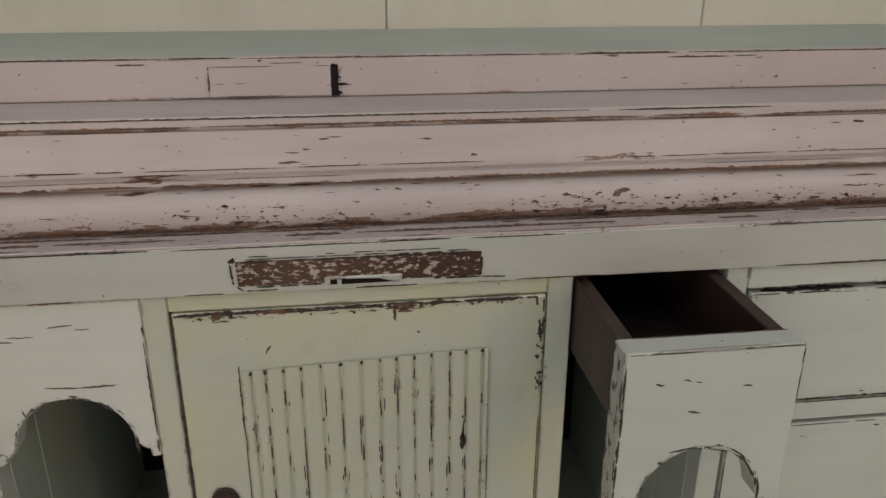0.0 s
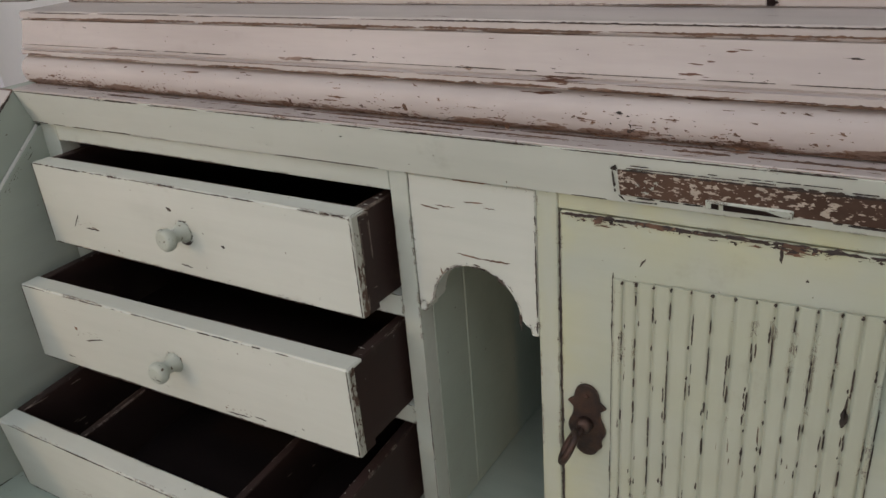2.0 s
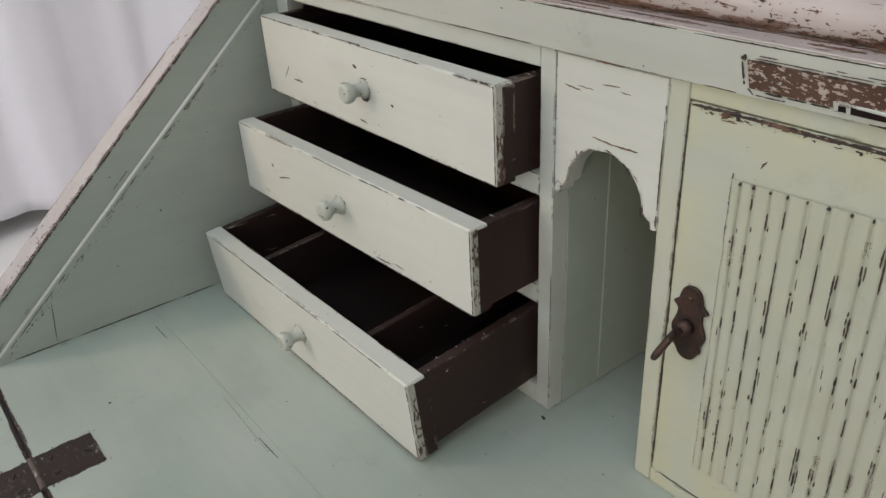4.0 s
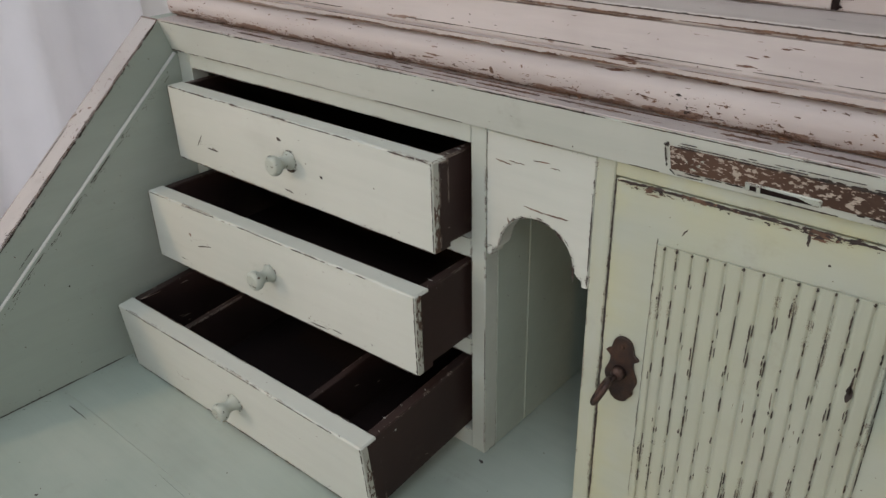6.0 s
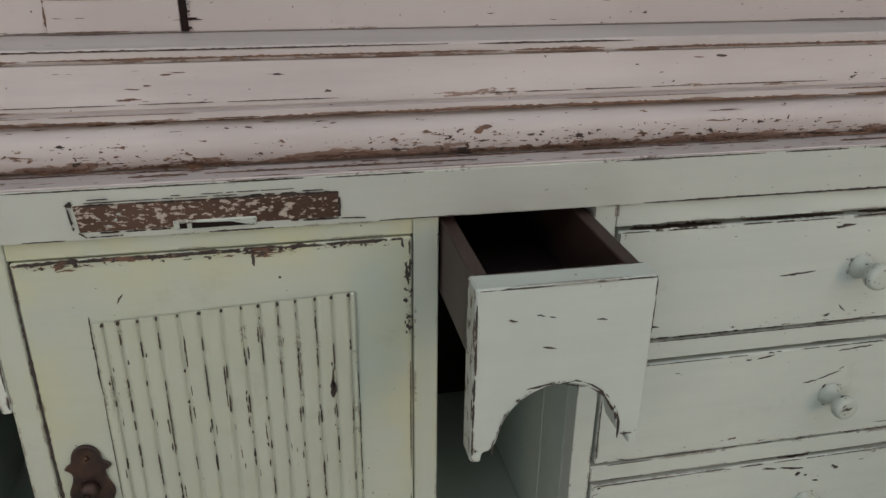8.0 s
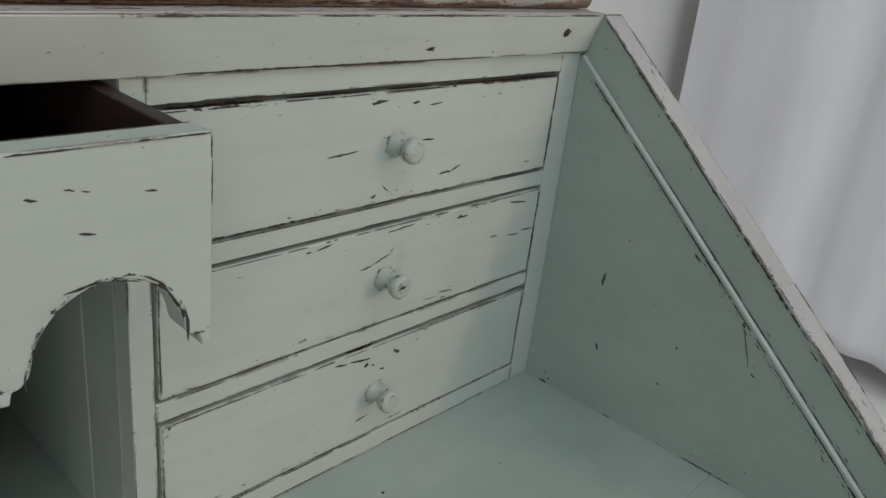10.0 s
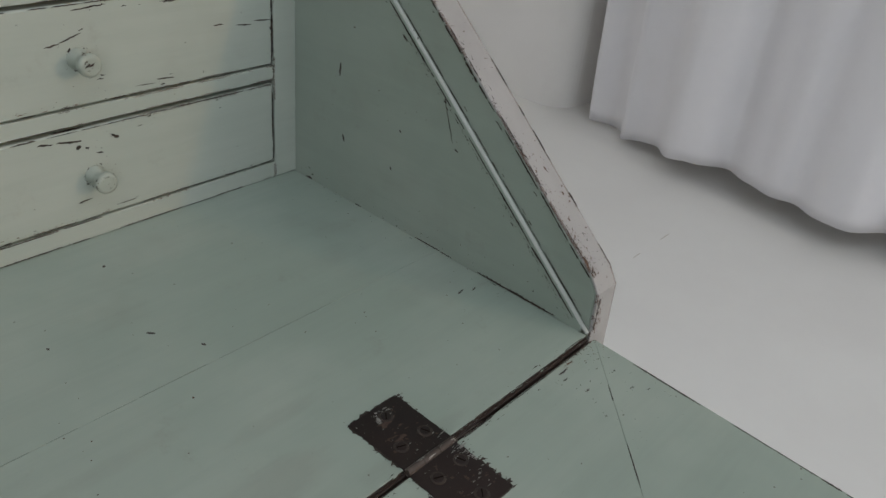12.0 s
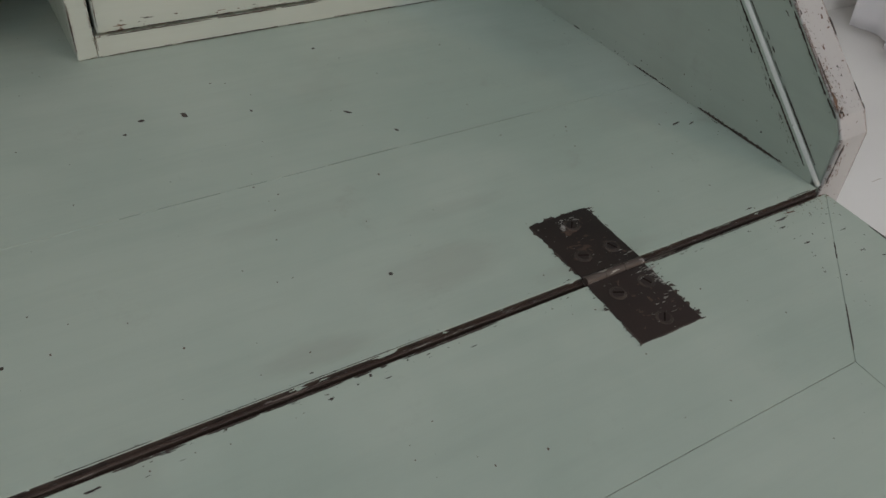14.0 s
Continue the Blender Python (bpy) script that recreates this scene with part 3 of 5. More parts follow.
def long_drawer(x0, x1, z0, z1, y_front, label, cells=(), sag=0.0, coat=None, askew=0.0, roll=0.0, drop_by=0.0):
    sgn = 1 if x0 > 0 else -1
    low = z0 + (0.0016 if sgn > 0 else 0.0045 if sag else 0.0027)
    front_ob = part("drawer", board(x0, x1, y_front, y_front + 0.0125, z0 + 0.0012, z1 - 0.0024, 0.0009), coat or PALE, desk, label)
    back = y_front + 0.178
    for a, b in ((x0 + 0.0010, x0 + 0.0075), (x1 - 0.0075, x1 - 0.0010)):
        part("drawer_side", board(a, b, y_front + 0.0127, back, low, z1 - 0.0030, 0.0006), DARK_WORN, front_ob, "dark brown drawer side")
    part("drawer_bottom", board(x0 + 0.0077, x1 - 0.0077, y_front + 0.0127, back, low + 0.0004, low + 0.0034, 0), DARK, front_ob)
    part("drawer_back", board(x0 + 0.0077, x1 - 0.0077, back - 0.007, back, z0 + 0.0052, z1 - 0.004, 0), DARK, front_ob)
    if sgn < 0:
        part("worn_end", board(x1 + 0.00002, x1 + 0.0003, y_front + 0.0007, y_front + 0.0048, z0 + 0.0016, z1 - 0.0030, 0), BARE_LONG, front_ob, "worn end of the drawer front")
        part("lapped_side", board(x1 + 0.00002, x1 + 0.0004, y_front + 0.0050, y_front + 0.0127, z0 + 0.0016, z1 - 0.0040, 0), DARK_WORN, front_ob, "dark brown lapped joint")
    for x in cells:
        part("drawer_partition", board(x - 0.0025, x + 0.0025, y_front + 0.0129, back - 0.0072, z0 + 0.0052, z1 - 0.014, 0.0005), DARK_WORN, front_ob)
    knob = part("knob", lathe(KNOB), SMOOTH, front_ob, "painted turned wooden knob", smooth=True)
    knob.location = (0.2865 if sgn > 0 else -0.2838, y_front + 0.0002, (z0 + z1) / 2 - (0.0 if sgn < 0 else -0.0008 if z0 > 0.9 else 0.002))
    pivot = Matrix.Translation((0, 0.05, z0))
    corner = Matrix.Translation((x1, y_front, 0))
    lean = Matrix.Translation((x1, 0, z0 - drop_by)) @ Matrix.Rotation(-roll, 4, "Y") @ Matrix.Translation((-x1, 0, -z0))
    front_ob.matrix_basis = lean @ pivot @ Matrix.Rotation(sag / (0.05 - y_front), 4, "X") @ pivot.inverted() @ corner @ Matrix.Rotation(radians(askew), 4, "Z") @ corner.inverted()
    return front_ob


left, right = [], []
# pulled-open drawers: span, front, droop, skew, lean, drop
OPEN = ((-0.4129, -0.1654, -0.0255, 0.0, -0.6, 0.009, 0.0024), (-0.4125, -0.1618, -0.0462, 0.0, 1.5, 0.011, 0.0026), (-0.4134, -0.1645, -0.0863, 0.0112, 0.5, 0.012, 0.0))
LEFT_Y = tuple(row[2] for row in OPEN)
for (z0, z1), (x0, x1, y, sag, askew, roll, drop_by) in zip(ROWS_Z, OPEN):
    left.append(long_drawer(x0, x1, z0, z1, y, "pale green drawer pulled open, dark inside", (-0.362, -0.231) if y < -0.08 else (), sag, PALE_LIT, askew, roll, drop_by))
for z0, z1 in RIGHT_Z:
    right.append(long_drawer(0.1637, 0.4115, z0, z1, -0.0004, "pale green closed drawer with chipped paint"))

# lock mortise in the rail
mortise = part("lock_mortise", moved(board(-0.0475, 0.0455, -0.0006, 0.002, 0.0040, 0.0162, 0.0003), RAIL_TILT), BARE, desk, "scraped bare lock plate, brown with paint flecks")
part("slot_rim", moved(board(-0.0150, 0.0150, -0.0012, 0.0, 0.0030, 0.0072, 0.0005), RAIL_TILT), PALE, mortise)
# dark plates laid on the rim give the shade of slots that aren't cut
part("mortise_slot_shade", moved(board(-0.0128, -0.0102, -0.0015, -0.0011, 0.0040, 0.0062, 0), RAIL_TILT), DARK, mortise)
part("mortise_slot_shade", moved(prism([(-0.0085, 0.0038), (0.0115, 0.0040), (0.0060, 0.0058), (-0.0085, 0.0064)], "y", -0.0015, -0.0011), RAIL_TILT), DARK, mortise)
part("screw", moved(lathe([(0.0026, 0.0), (0.0024, -0.0004), (0.0010, -0.0005)], 16), RAIL_TILT @ Matrix.Translation((0.4030, -0.0001, 0.0132))), IRON, desk, "small screw head half painted over")

# fall front, hinged open
FX, FY0, FY1, FW = 0.4320, HINGE_Y - 0.0020, -0.610, 0.0755
GAP = 0.00009
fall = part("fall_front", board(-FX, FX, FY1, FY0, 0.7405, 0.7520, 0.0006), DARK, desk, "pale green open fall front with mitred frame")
FT0, FT1 = 0.7522, 0.7590
part("fall_rail", prism([(-FX, FY0), (FX, FY0), (FX - FW - GAP, FY0 - FW), (-FX + FW + GAP, FY0 - FW)], "z", FT0, FT1, 0.0001), GREEN, fall)
part("fall_rail", prism([(-FX, FY1), (FX, FY1), (FX - FW - GAP, FY1 + FW), (-FX + FW + GAP, FY1 + FW)], "z", FT0, FT1, 0.0001), GREEN, fall)
for sgn in (-1, 1):
    part("fall_stile", prism([(sgn * FX, FY0 - 2 * GAP), (sgn * FX, FY1 + 2 * GAP), (sgn * (FX - FW), FY1 + FW + GAP), (sgn * (FX - FW), FY0 - FW - GAP)], "z", FT0, FT1, 0.0001), GREEN, fall)
part("fall_panel", board(-FX + FW + 2 * GAP, FX - FW - 2 * GAP, FY1 + FW + 2 * GAP, FY0 - FW - 2 * GAP, FT0, FT1, 0.0001), GREEN, fall)
drop = Matrix.Translation((0, HINGE_Y, 0.759))
fall.matrix_basis = drop @ Matrix.Rotation(radians(2.3), 4, "X") @ drop.inverted()
part("hinge_ledge", board(-W, W, HINGE_Y - 0.0019, HINGE_Y - 0.0002, 0.7415, 0.7570, 0.0002), GAPWOOD, desk, "bare brown edge in the hinge gap")
part("hinge_ledge", board(-W, W, HINGE_Y + 0.0004, HINGE_Y + 0.0018, 0.7415, 0.7580, 0.0002), GAPWOOD, desk, "bare brown edge in the hinge gap")
part("worn_edge", board(-W, W, HINGE_Y + 0.00185, HINGE_Y + 0.0021, 0.7575, DESK - 0.0003, 0), CHIP, desk)

for cx, leaf in ((-0.3035, 0.0340), (0.3030, 0.0375)):
    hinge = part("hinge", rod((cx - 0.0148, HINGE_Y, 0.7596), (cx + 0.0148, HINGE_Y, 0.7592), 0.0019, 14), KNUCKLE, desk, "blackened steel butt hinge with paint flecks")
    for y0, y1 in ((HINGE_Y + 0.0012, HINGE_Y + leaf), (HINGE_Y - 0.0350, HINGE_Y - 0.0012)):
        z = DESK if y0 > HINGE_Y else FT1
        tip = Matrix() if y0 > HINGE_Y else fall.matrix_basis
        part("hinge_leaf", moved(board(cx - 0.0150, cx + 0.0150, y0, y1, z - 0.0008, z + 0.0004, 0.0001), tip), STEEL, hinge)
        mid = (y0 + y1) / 2
        for dx, dy in ((-0.0065, -0.0075), (0.0085, -0.0078), (0.0015, 0.0105)):
            s = 1 if y0 > HINGE_Y else -1
            screw = bmesh.new()
            bmesh.ops.create_cone(screw, cap_ends=True, segments=20, radius1=0.0028, radius2=0.0024, depth=0.0006)
            moved(screw, tip @ Matrix.Translation((cx + dx, mid + s * dy, z + 0.0006)))
            part("screw", screw, STEEL, hinge)
            part("screw_seat", moved(lathe([(0.0036, 0.0), (0.0034, 0.0003)], 20), tip @ Matrix.Translation((cx + dx, mid + s * dy, z + 0.0004)) @ Matrix.Rotation(radians(90), 4, "X")), CHIP, hinge)
            part("screw_slot", moved(board(-0.0022, 0.0022, -0.0003, 0.0003, -0.0001, 0.0001, 0), tip @ pose(cx + dx, mid + s * dy, z + 0.00095, 0, 0, 35 + 9000 * dx)), DARK, hinge)

# ---- rubbed paint ----
wear_rng = random.Random(23)


def worn(parent, axis, level, rise, a, b, width, cover, material=None, run=0.02, name="worn_line", tilt=None):
    """A line of rubbed-off paint between two points of a surface: ragged runs with gaps, width in millimetres."""
    a, b = Vector(a), Vector(b)
    along = b - a
    total = along.length
    along /= total
    across = Vector((-along.y, along.x))
    verts, faces = [], []
    at = wear_rng.uniform(0, 0.3) * run
    while at < total:
        length = min(run * wear_rng.lognormvariate(0, 0.7), total - at)
        if wear_rng.random() < cover and length > 0.0008:
            n = max(3, int(length / 0.0011))
            size = wear_rng.uniform(0.55, 1.2) * width * 0.0005
            drift = wear_rng.uniform(-0.25, 0.25) * width * 0.001
            upper, lower = [], []
            for i in range(n + 1):
                f = i / n
                swell = size * min(1.0, 0.35 + 4.0 * min(f, 1 - f))
                mid = a + along * (at + length * f) + across * drift
                jag = wear_rng.random() ** 3
                upper.append(mid + across * swell * (0.45 + 0.45 * wear_rng.random() + 1.1 * jag))
                lower.append(mid - across * swell * (0.45 + 0.6 * wear_rng.random()))
            ring = upper + lower[::-1]
            m, base = len(ring), len(verts)
            for h in (level, level + rise):
                for p in ring:
                    verts.append({"x": (h, p.x, p.y), "y": (p.x, h, p.y), "z": (p.x, p.y, h)}[axis])
            k = n + 1
            for i in range(n):
                faces.append((base + m + i, base + m + i + 1, base + m + 2 * k - 2 - i, base + m + 2 * k - 1 - i))
            for i in range(m):
                j = (i + 1) % m
                faces.append((base + i, base + j, base + m + j, base + m + i))
        at += length + run * 0.25 * wear_rng.random()
    if not verts:
        return None
    me = bpy.data.meshes.new(name)
    me.from_pydata(verts, [], faces)
    ob = new(name, me)
    me.materials.append(material or CHIP)
    ob.parent = parent
    if tilt is not None:
        ob.matrix_basis = tilt
    return tagged(ob, "bare wood where paint rubbed off", kind="stuff")


def flecks(parent, surface, u, v, count, size, material, long=2.2, lean=1.0, tilt=None):
    """Small ragged flecks, mostly bare wood, some painted shade, strewn over a surface; size in millimetres, crowded
    towards one side by lean.
    """
    verts, faces = [], []
    for _ in range(count):
        cu = wear_rng.uniform(*u)
        cv = v[0] + (v[1] - v[0]) * wear_rng.random() ** lean
        half = 0.0005 * size * wear_rng.lognormvariate(-0.15, 0.65)
        n = wear_rng.randint(9, 14)
        stretch = long * wear_rng.lognormvariate(0, 0.5)
        skew = wear_rng.uniform(-0.35, 0.35)
        base = len(verts)
        here = Vector(surface(cu, cv))
        normal = (Vector(surface(cu + 1e-4, cv)) - here).cross(Vector(surface(cu, cv + 1e-4)) - here)
        lift = normal.normalized() * wear_rng.uniform(-0.00006, 0.00006)
        for i in range(n):
            a = 2 * math.pi * i / n
            r = half * (0.25 + 1.1 * wear_rng.random() ** 1.3)
            du = r * math.cos(a)
            verts.append(Vector(surface(cu + stretch * du, cv + r * math.sin(a) * 0.8 + skew * du)) + lift)
        faces.append(tuple(range(base, base + n)))
    me = bpy.data.meshes.new("surface_spot")
    me.from_pydata(verts, [], faces)
    me.materials.append(material)
    ob = new("surface_spot", me)
    ob.parent = parent
    if tilt is not None:
        ob.matrix_basis = tilt
    return tagged(ob, "specks of bare wood where paint flaked off, some as painted shade", kind="stuff")


# ---- the bookcase that stands on the desk ----
case = group("bookcase", (0, 0, 0), "pinkish white bookcase top with open doors, standing on the desk", "bookcase")
BULGE = [(0.0038, 1.0020), (0.0020, 1.0040), (0.0012, 1.0066), (0.0009, 1.0094), (0.0013, 1.0122), (0.0030, 1.0150), (0.0058, 1.0170)]
COVE = [(0.0056, 1.0252), (0.0068, 1.0278), (0.0082, 1.0312), (0.0092, 1.0350), (0.0098, 1.0385)]
moulding = [(0.05, 1.0012), (0.0060, 1.0014), *BULGE, (0.0078, 1.0177), (0.0078, 1.0186), (0.0042, 1.0191), (0.0042, 1.0219), (0.0064, 1.0223), (0.0064, 1.0229), (0.0056, 1.0233), *COVE,
            (0.0112, 1.0388), (0.0112, 1.0395), (0.0095, 1.0398), (0.0095, 1.0433), (0.0105, 1.0440), (0.05, 1.0440)]
waist = part("waist_moulding", prism(moulding, "x", -0.4345, 0.4345), MOULD, case, "pinkish white moulded base, paint rubbed off the ridges", smooth=True)
waist.data.set_sharp_from_angle(angle=radians(34))
part("bottom_rail", board(-0.4325, 0.4325, 0.043, 0.0495, 1.0442, 1.0608, 0.0006), PINK, case, "pinkish white rail")
part("lock_patch", board(-0.0578, -0.0092, 0.0423, 0.0432, 1.0449, 1.0572, 0.0003), PINK, case, "let-in wooden patch")
# flat dark strip in place of the shaded bolt recess
part("bolt_slot_shade", board(-0.0090, -0.0062, 0.0424, 0.0431, 1.0447, 1.0575, 0.0001), DARK, case)
part("case_floor", board(-0.4185, 0.4185, 0.0497, 0.150, 1.049, 1.0600, 0.0004), GREEN, case)
for sgn in (-1, 1):
    a, b = sorted((sgn * 0.4190, sgn * 0.4325))
    part("case_side", board(a, b, 0.0497, 0.172, 1.0442, 1.98, 0.001), GREEN, case)
part("case_top", board(-0.4325, 0.4325, 0.043, 0.172, 1.981, 2.0, 0.001), PINK, case)
seams = (-0.4185, -0.250, 0.021, 0.198, 0.375, 0.4185)
for a, b in zip(seams, seams[1:]):
    part("back_board", board(a + 0.0002, b - 0.0002, 0.1505, 0.160, 1.0442, 1.98, 0.0006), BACKING, case)
for sgn in (-1, 1):
    hinge_at = Matrix.Translation((sgn * 0.449, 0.036, 0)) @ Matrix.Rotation(radians(-8 * sgn), 4, "Z")
    frame_bm = bmesh.new()
    for a, b, low, high in ((0.0, 0.06, 1.047, 1.97), (0.06, 0.355, 1.047, 1.12), (0.06, 0.355, 1.90, 1.97), (0.355, 0.415, 1.047, 1.97)):
        box(frame_bm, *sorted((sgn * a, sgn * b)), -0.010, 0.010, low, high, 0)
    leaf = part("case_door", moved(frame_bm, hinge_at), GREEN_DOOR, case, "grey-green painted open bookcase door")
    for face_y in (-0.010, 0.010):
        worn(leaf, "y", face_y, 0.0002 if face_y > 0 else -0.0002, (min(0, sgn * 0.415), 1.0476), (max(0, sgn * 0.415), 1.0476), 0.9, 0.7, CHIP, 0.012, tilt=hinge_at)
        worn(leaf, "y", face_y, 0.0002 if face_y > 0 else -0.0002, (sgn * 0.0006, 1.047), (sgn * 0.0006, 1.3), 1.0, 0.8, CHIP, 0.012, tilt=hinge_at)
    part("door_panel", moved(board(min(sgn * 0.0604, sgn * 0.3548), max(sgn * 0.0604, sgn * 0.3548), -0.004, 0.004, 1.1202, 1.8998, 0), hinge_at), GREEN_DOOR, leaf)

# ---- marks where the paint has come off ----
chip_rng = random.Random(11)


def chips(parent, axis, level, rise, marks, material=None, thin=1.0):
    """Ragged slivers of bare wood, as lines in the plane of the surface: two ends and a width in millimetres."""
    bm = bmesh.new()
    for u0, v0, u1, v1, width in marks:
        along = Vector((u1 - u0, v1 - v0))
        length = max(along.length, 1e-4)
        across = Vector((-along.y, along.x)) / length
        n = max(4, int(length / 0.0014))
        upper, lower = [], []
        for i in range(n + 1):
            f = i / n
            swell = 0.0005 * thin * width * (0.25 + math.sin(math.pi * f) ** 0.6)
            mid = Vector((u0, v0)) + along * f + across * chip_rng.uniform(-0.0002, 0.0002)
            upper.append(mid + across * swell * chip_rng.uniform(0.5, 1.2))
            lower.append(mid - across * swell * chip_rng.uniform(0.5, 1.2))
        own = prism([tuple(p) for p in upper + lower[::-1]], axis, level, level + rise)
        me = bpy.data.meshes.new("sliver")
        own.to_mesh(me)
        own.free()
        bm.from_mesh(me)
        bpy.data.meshes.remove(me)
    return tagged(part("surface_spot", bm, material or CHIP, parent, "bare dark wood where paint chipped off"), kind="stuff")


chips(right[0], "y", -0.0004, -0.00012, [(0.245, 0.937, 0.263, 0.938, 0.9), (0.295, 0.958, 0.300, 0.958, 1.2), (0.307, 0.956, 0.316, 0.957, 0.8), (0.304, 0.939, 0.313, 0.9385, 0.9), (0.319, 0.919, 0.328, 0.9195, 1.1), (0.328, 0.9195, 0.335, 0.922, 1.0), (0.280, 0.919, 0.284, 0.915, 0.8), (0.178, 0.918, 0.188, 0.916, 0.9)])
chips(right[1], "y", -0.0004, -0.00012, [(0.236, 0.893, 0.239, 0.893, 0.8), (0.242, 0.893, 0.251, 0.8945, 0.9), (0.270, 0.876, 0.278, 0.877, 0.8), (0.278, 0.8775, 0.290, 0.881, 0.8), (0.286, 0.893, 0.305, 0.894, 0.7), (0.383, 0.8925, 0.399, 0.890, 1.0), (0.369, 0.873, 0.376, 0.873, 0.7), (0.385, 0.871, 0.396, 0.870, 0.7), (0.398, 0.872, 0.410, 0.871, 0.9), (0.330, 0.848, 0.341, 0.847, 0.8)])
chips(right[2], "y", -0.0004, -0.00012, [(0.258, 0.825, 0.266, 0.824, 1.2), (0.268, 0.824, 0.282, 0.822, 1.1), (0.278, 0.818, 0.281, 0.819, 1.8), (0.289, 0.813, 0.293, 0.812, 1.0)])
chips(arch_right, "y", -0.063, -0.00012, [(0.097, 0.964, 0.1005, 0.9632, 1.0), (0.107, 0.965, 0.110, 0.9645, 0.6), (0.1115, 0.964, 0.114, 0.9635, 0.6), (0.129, 0.9615, 0.133, 0.961, 0.7), (0.110, 0.952, 0.115, 0.951, 0.9), (0.105, 0.9350, 0.116, 0.9365, 1.0), (0.118, 0.9362, 0.127, 0.9335, 0.7)], thin=0.7)
chips(arch_left, "y", 0.0, -0.00012, [(-0.126, 0.9765, -0.106, 0.9770, 1.3), (-0.144, 0.962, -0.134, 0.961, 1.0), (-0.136, 0.963, -0.126, 0.963, 0.6), (-0.121, 0.9665, -0.111, 0.967, 0.7), (-0.111, 0.9650, -0.105, 0.965, 0.6), (-0.126, 0.9405, -0.113, 0.9395, 1.0), (-0.113, 0.9395, -0.099, 0.940, 1.2), (-0.136, 0.931, -0.135, 0.927, 0.9)], material=CHIP_RED, thin=0.7)
chips(door, "y", -0.0005, -0.00012, [(0.012, 0.9685, 0.0121, 0.9615, 1.2), (-0.040, 0.950, -0.0375, 0.9540, 0.8), (0.021, 0.956, 0.0222, 0.956, 0.9), (0.070, 0.969, 0.0711, 0.965, 1.2), (0.072, 0.957, 0.073, 0.948, 1.3)])
chips(left[0], "y", LEFT_Y[0], -0.00012, [(-0.386, 0.926, -0.379, 0.935, 0.7), (-0.374, 0.927, -0.361, 0.927, 0.8), (-0.294, 0.9515, -0.290, 0.950, 2.2), (-0.256, 0.9352, -0.2535, 0.934, 1.3), (-0.292, 0.918, -0.283, 0.9172, 0.9)])
chips(left[1], "y", LEFT_Y[1], -0.00012, [(-0.361, 0.867, -0.345, 0.871, 0.9), (-0.250, 0.8475, -0.234, 0.8482, 0.8), (-0.230, 0.8500, -0.222, 0.8495, 0.7)])
chips(desk, "x", 0.43, -0.00012, [(-0.0455, 0.853, -0.0450, 0.844, 1.6), (-0.049, 0.806, -0.051, 0.801, 1.2), (-0.1, 0.827, -0.101, 0.8255, 1.2), (-0.133, 0.858, -0.142, 0.834, 0.5), (-0.144, 0.831, -0.147, 0.830, 1.0), (-0.094, 0.8, -0.095, 0.798, 1.2)])
chips(desk, "x", -0.43, 0.00012, [(-0.203, 0.793, -0.207, 0.763, 0.6), (-0.116, 0.835, -0.115, 0.834, 1.2)])
chips(desk, "z", DESK, 0.00012, [(0.2565, -0.099, 0.2595, -0.1025, 1.6), (0.272, -0.124, 0.273, -0.1265, 1.5), (0.269, -0.031, 0.2705, -0.032, 1.6), (0.215, -0.080, 0.2155, -0.082, 1.4), (0.164, -0.069, 0.167, -0.070, 1.8), (0.184, -0.070, 0.186, -0.0745, 2.4), (0.155, -0.078, 0.1565, -0.079, 1.4), (-0.406, -0.146, -0.383, -0.1455, 0.5), (-0.246, -0.1435, -0.223, -0.143, 0.5), (-0.150, -0.006, -0.146, -0.007, 2.0)])
chips(desk, "z", DESK - 0.0001, 0.00012, [(0.221, -0.215, 0.222, -0.2165, 1.5), (0.405, -0.179, 0.411, -0.178, 1.2), (0.414, -0.182, 0.418, -0.181, 1.0), (0.086, -0.2, 0.0865, -0.2015, 1.6), (-0.340, -0.201, -0.338, -0.2, 1.4)])

def worn_frame(parent, x0, x1, z0, z1, y, width, cover, run=0.02, rise=-0.00012):
    """Rubbed edges all round an upright front."""
    for a, b, w in (((x0, z1), (x1, z1), 1.0), ((x0, z0), (x1, z0), 0.8), ((x0, z0), (x0, z1), 0.8), ((x1, z0), (x1, z1), 1.0)):
        worn(parent, "y", y, rise, a, b, width * w, cover, run=run)


# ridges of the moulding and the rails
END = 0.4340
for y, z, width, cover, coat, run in ((0.0038, 1.0021, 1.2, 0.95, CHIP_RED, 0.05), (0.0078, 1.0180, 0.8, 0.75, CHIP_RED, 0.04), (0.0042, 1.0217, 0.5, 0.85, CHIP_RED, 0.05),
                                     (0.0042, 1.0193, 1.0, 0.70, CHIP_RED, 0.03), (0.0056, 1.0250, 0.45, 0.75, CHIP, 0.03), (0.0095, 1.0401, 0.9, 0.9, CHIP_RED, 0.06),
                                     (0.0095, 1.0431, 0.6, 0.85, CHIP, 0.06)):
    worn(waist, "y", y, -0.0002, (-END, z), (END, z), width, cover, coat, run)
bulge_z, bulge_y = [p[1] for p in BULGE], [p[0] for p in BULGE]


def on_bulge(x, z):
    return (x, float(np.interp(z, bulge_z, bulge_y)) - 0.00025, z)


def on_cove(x, z):
    return (x, float(np.interp(z, [p[1] for p in COVE], [p[0] for p in COVE])) - 0.00015, z)


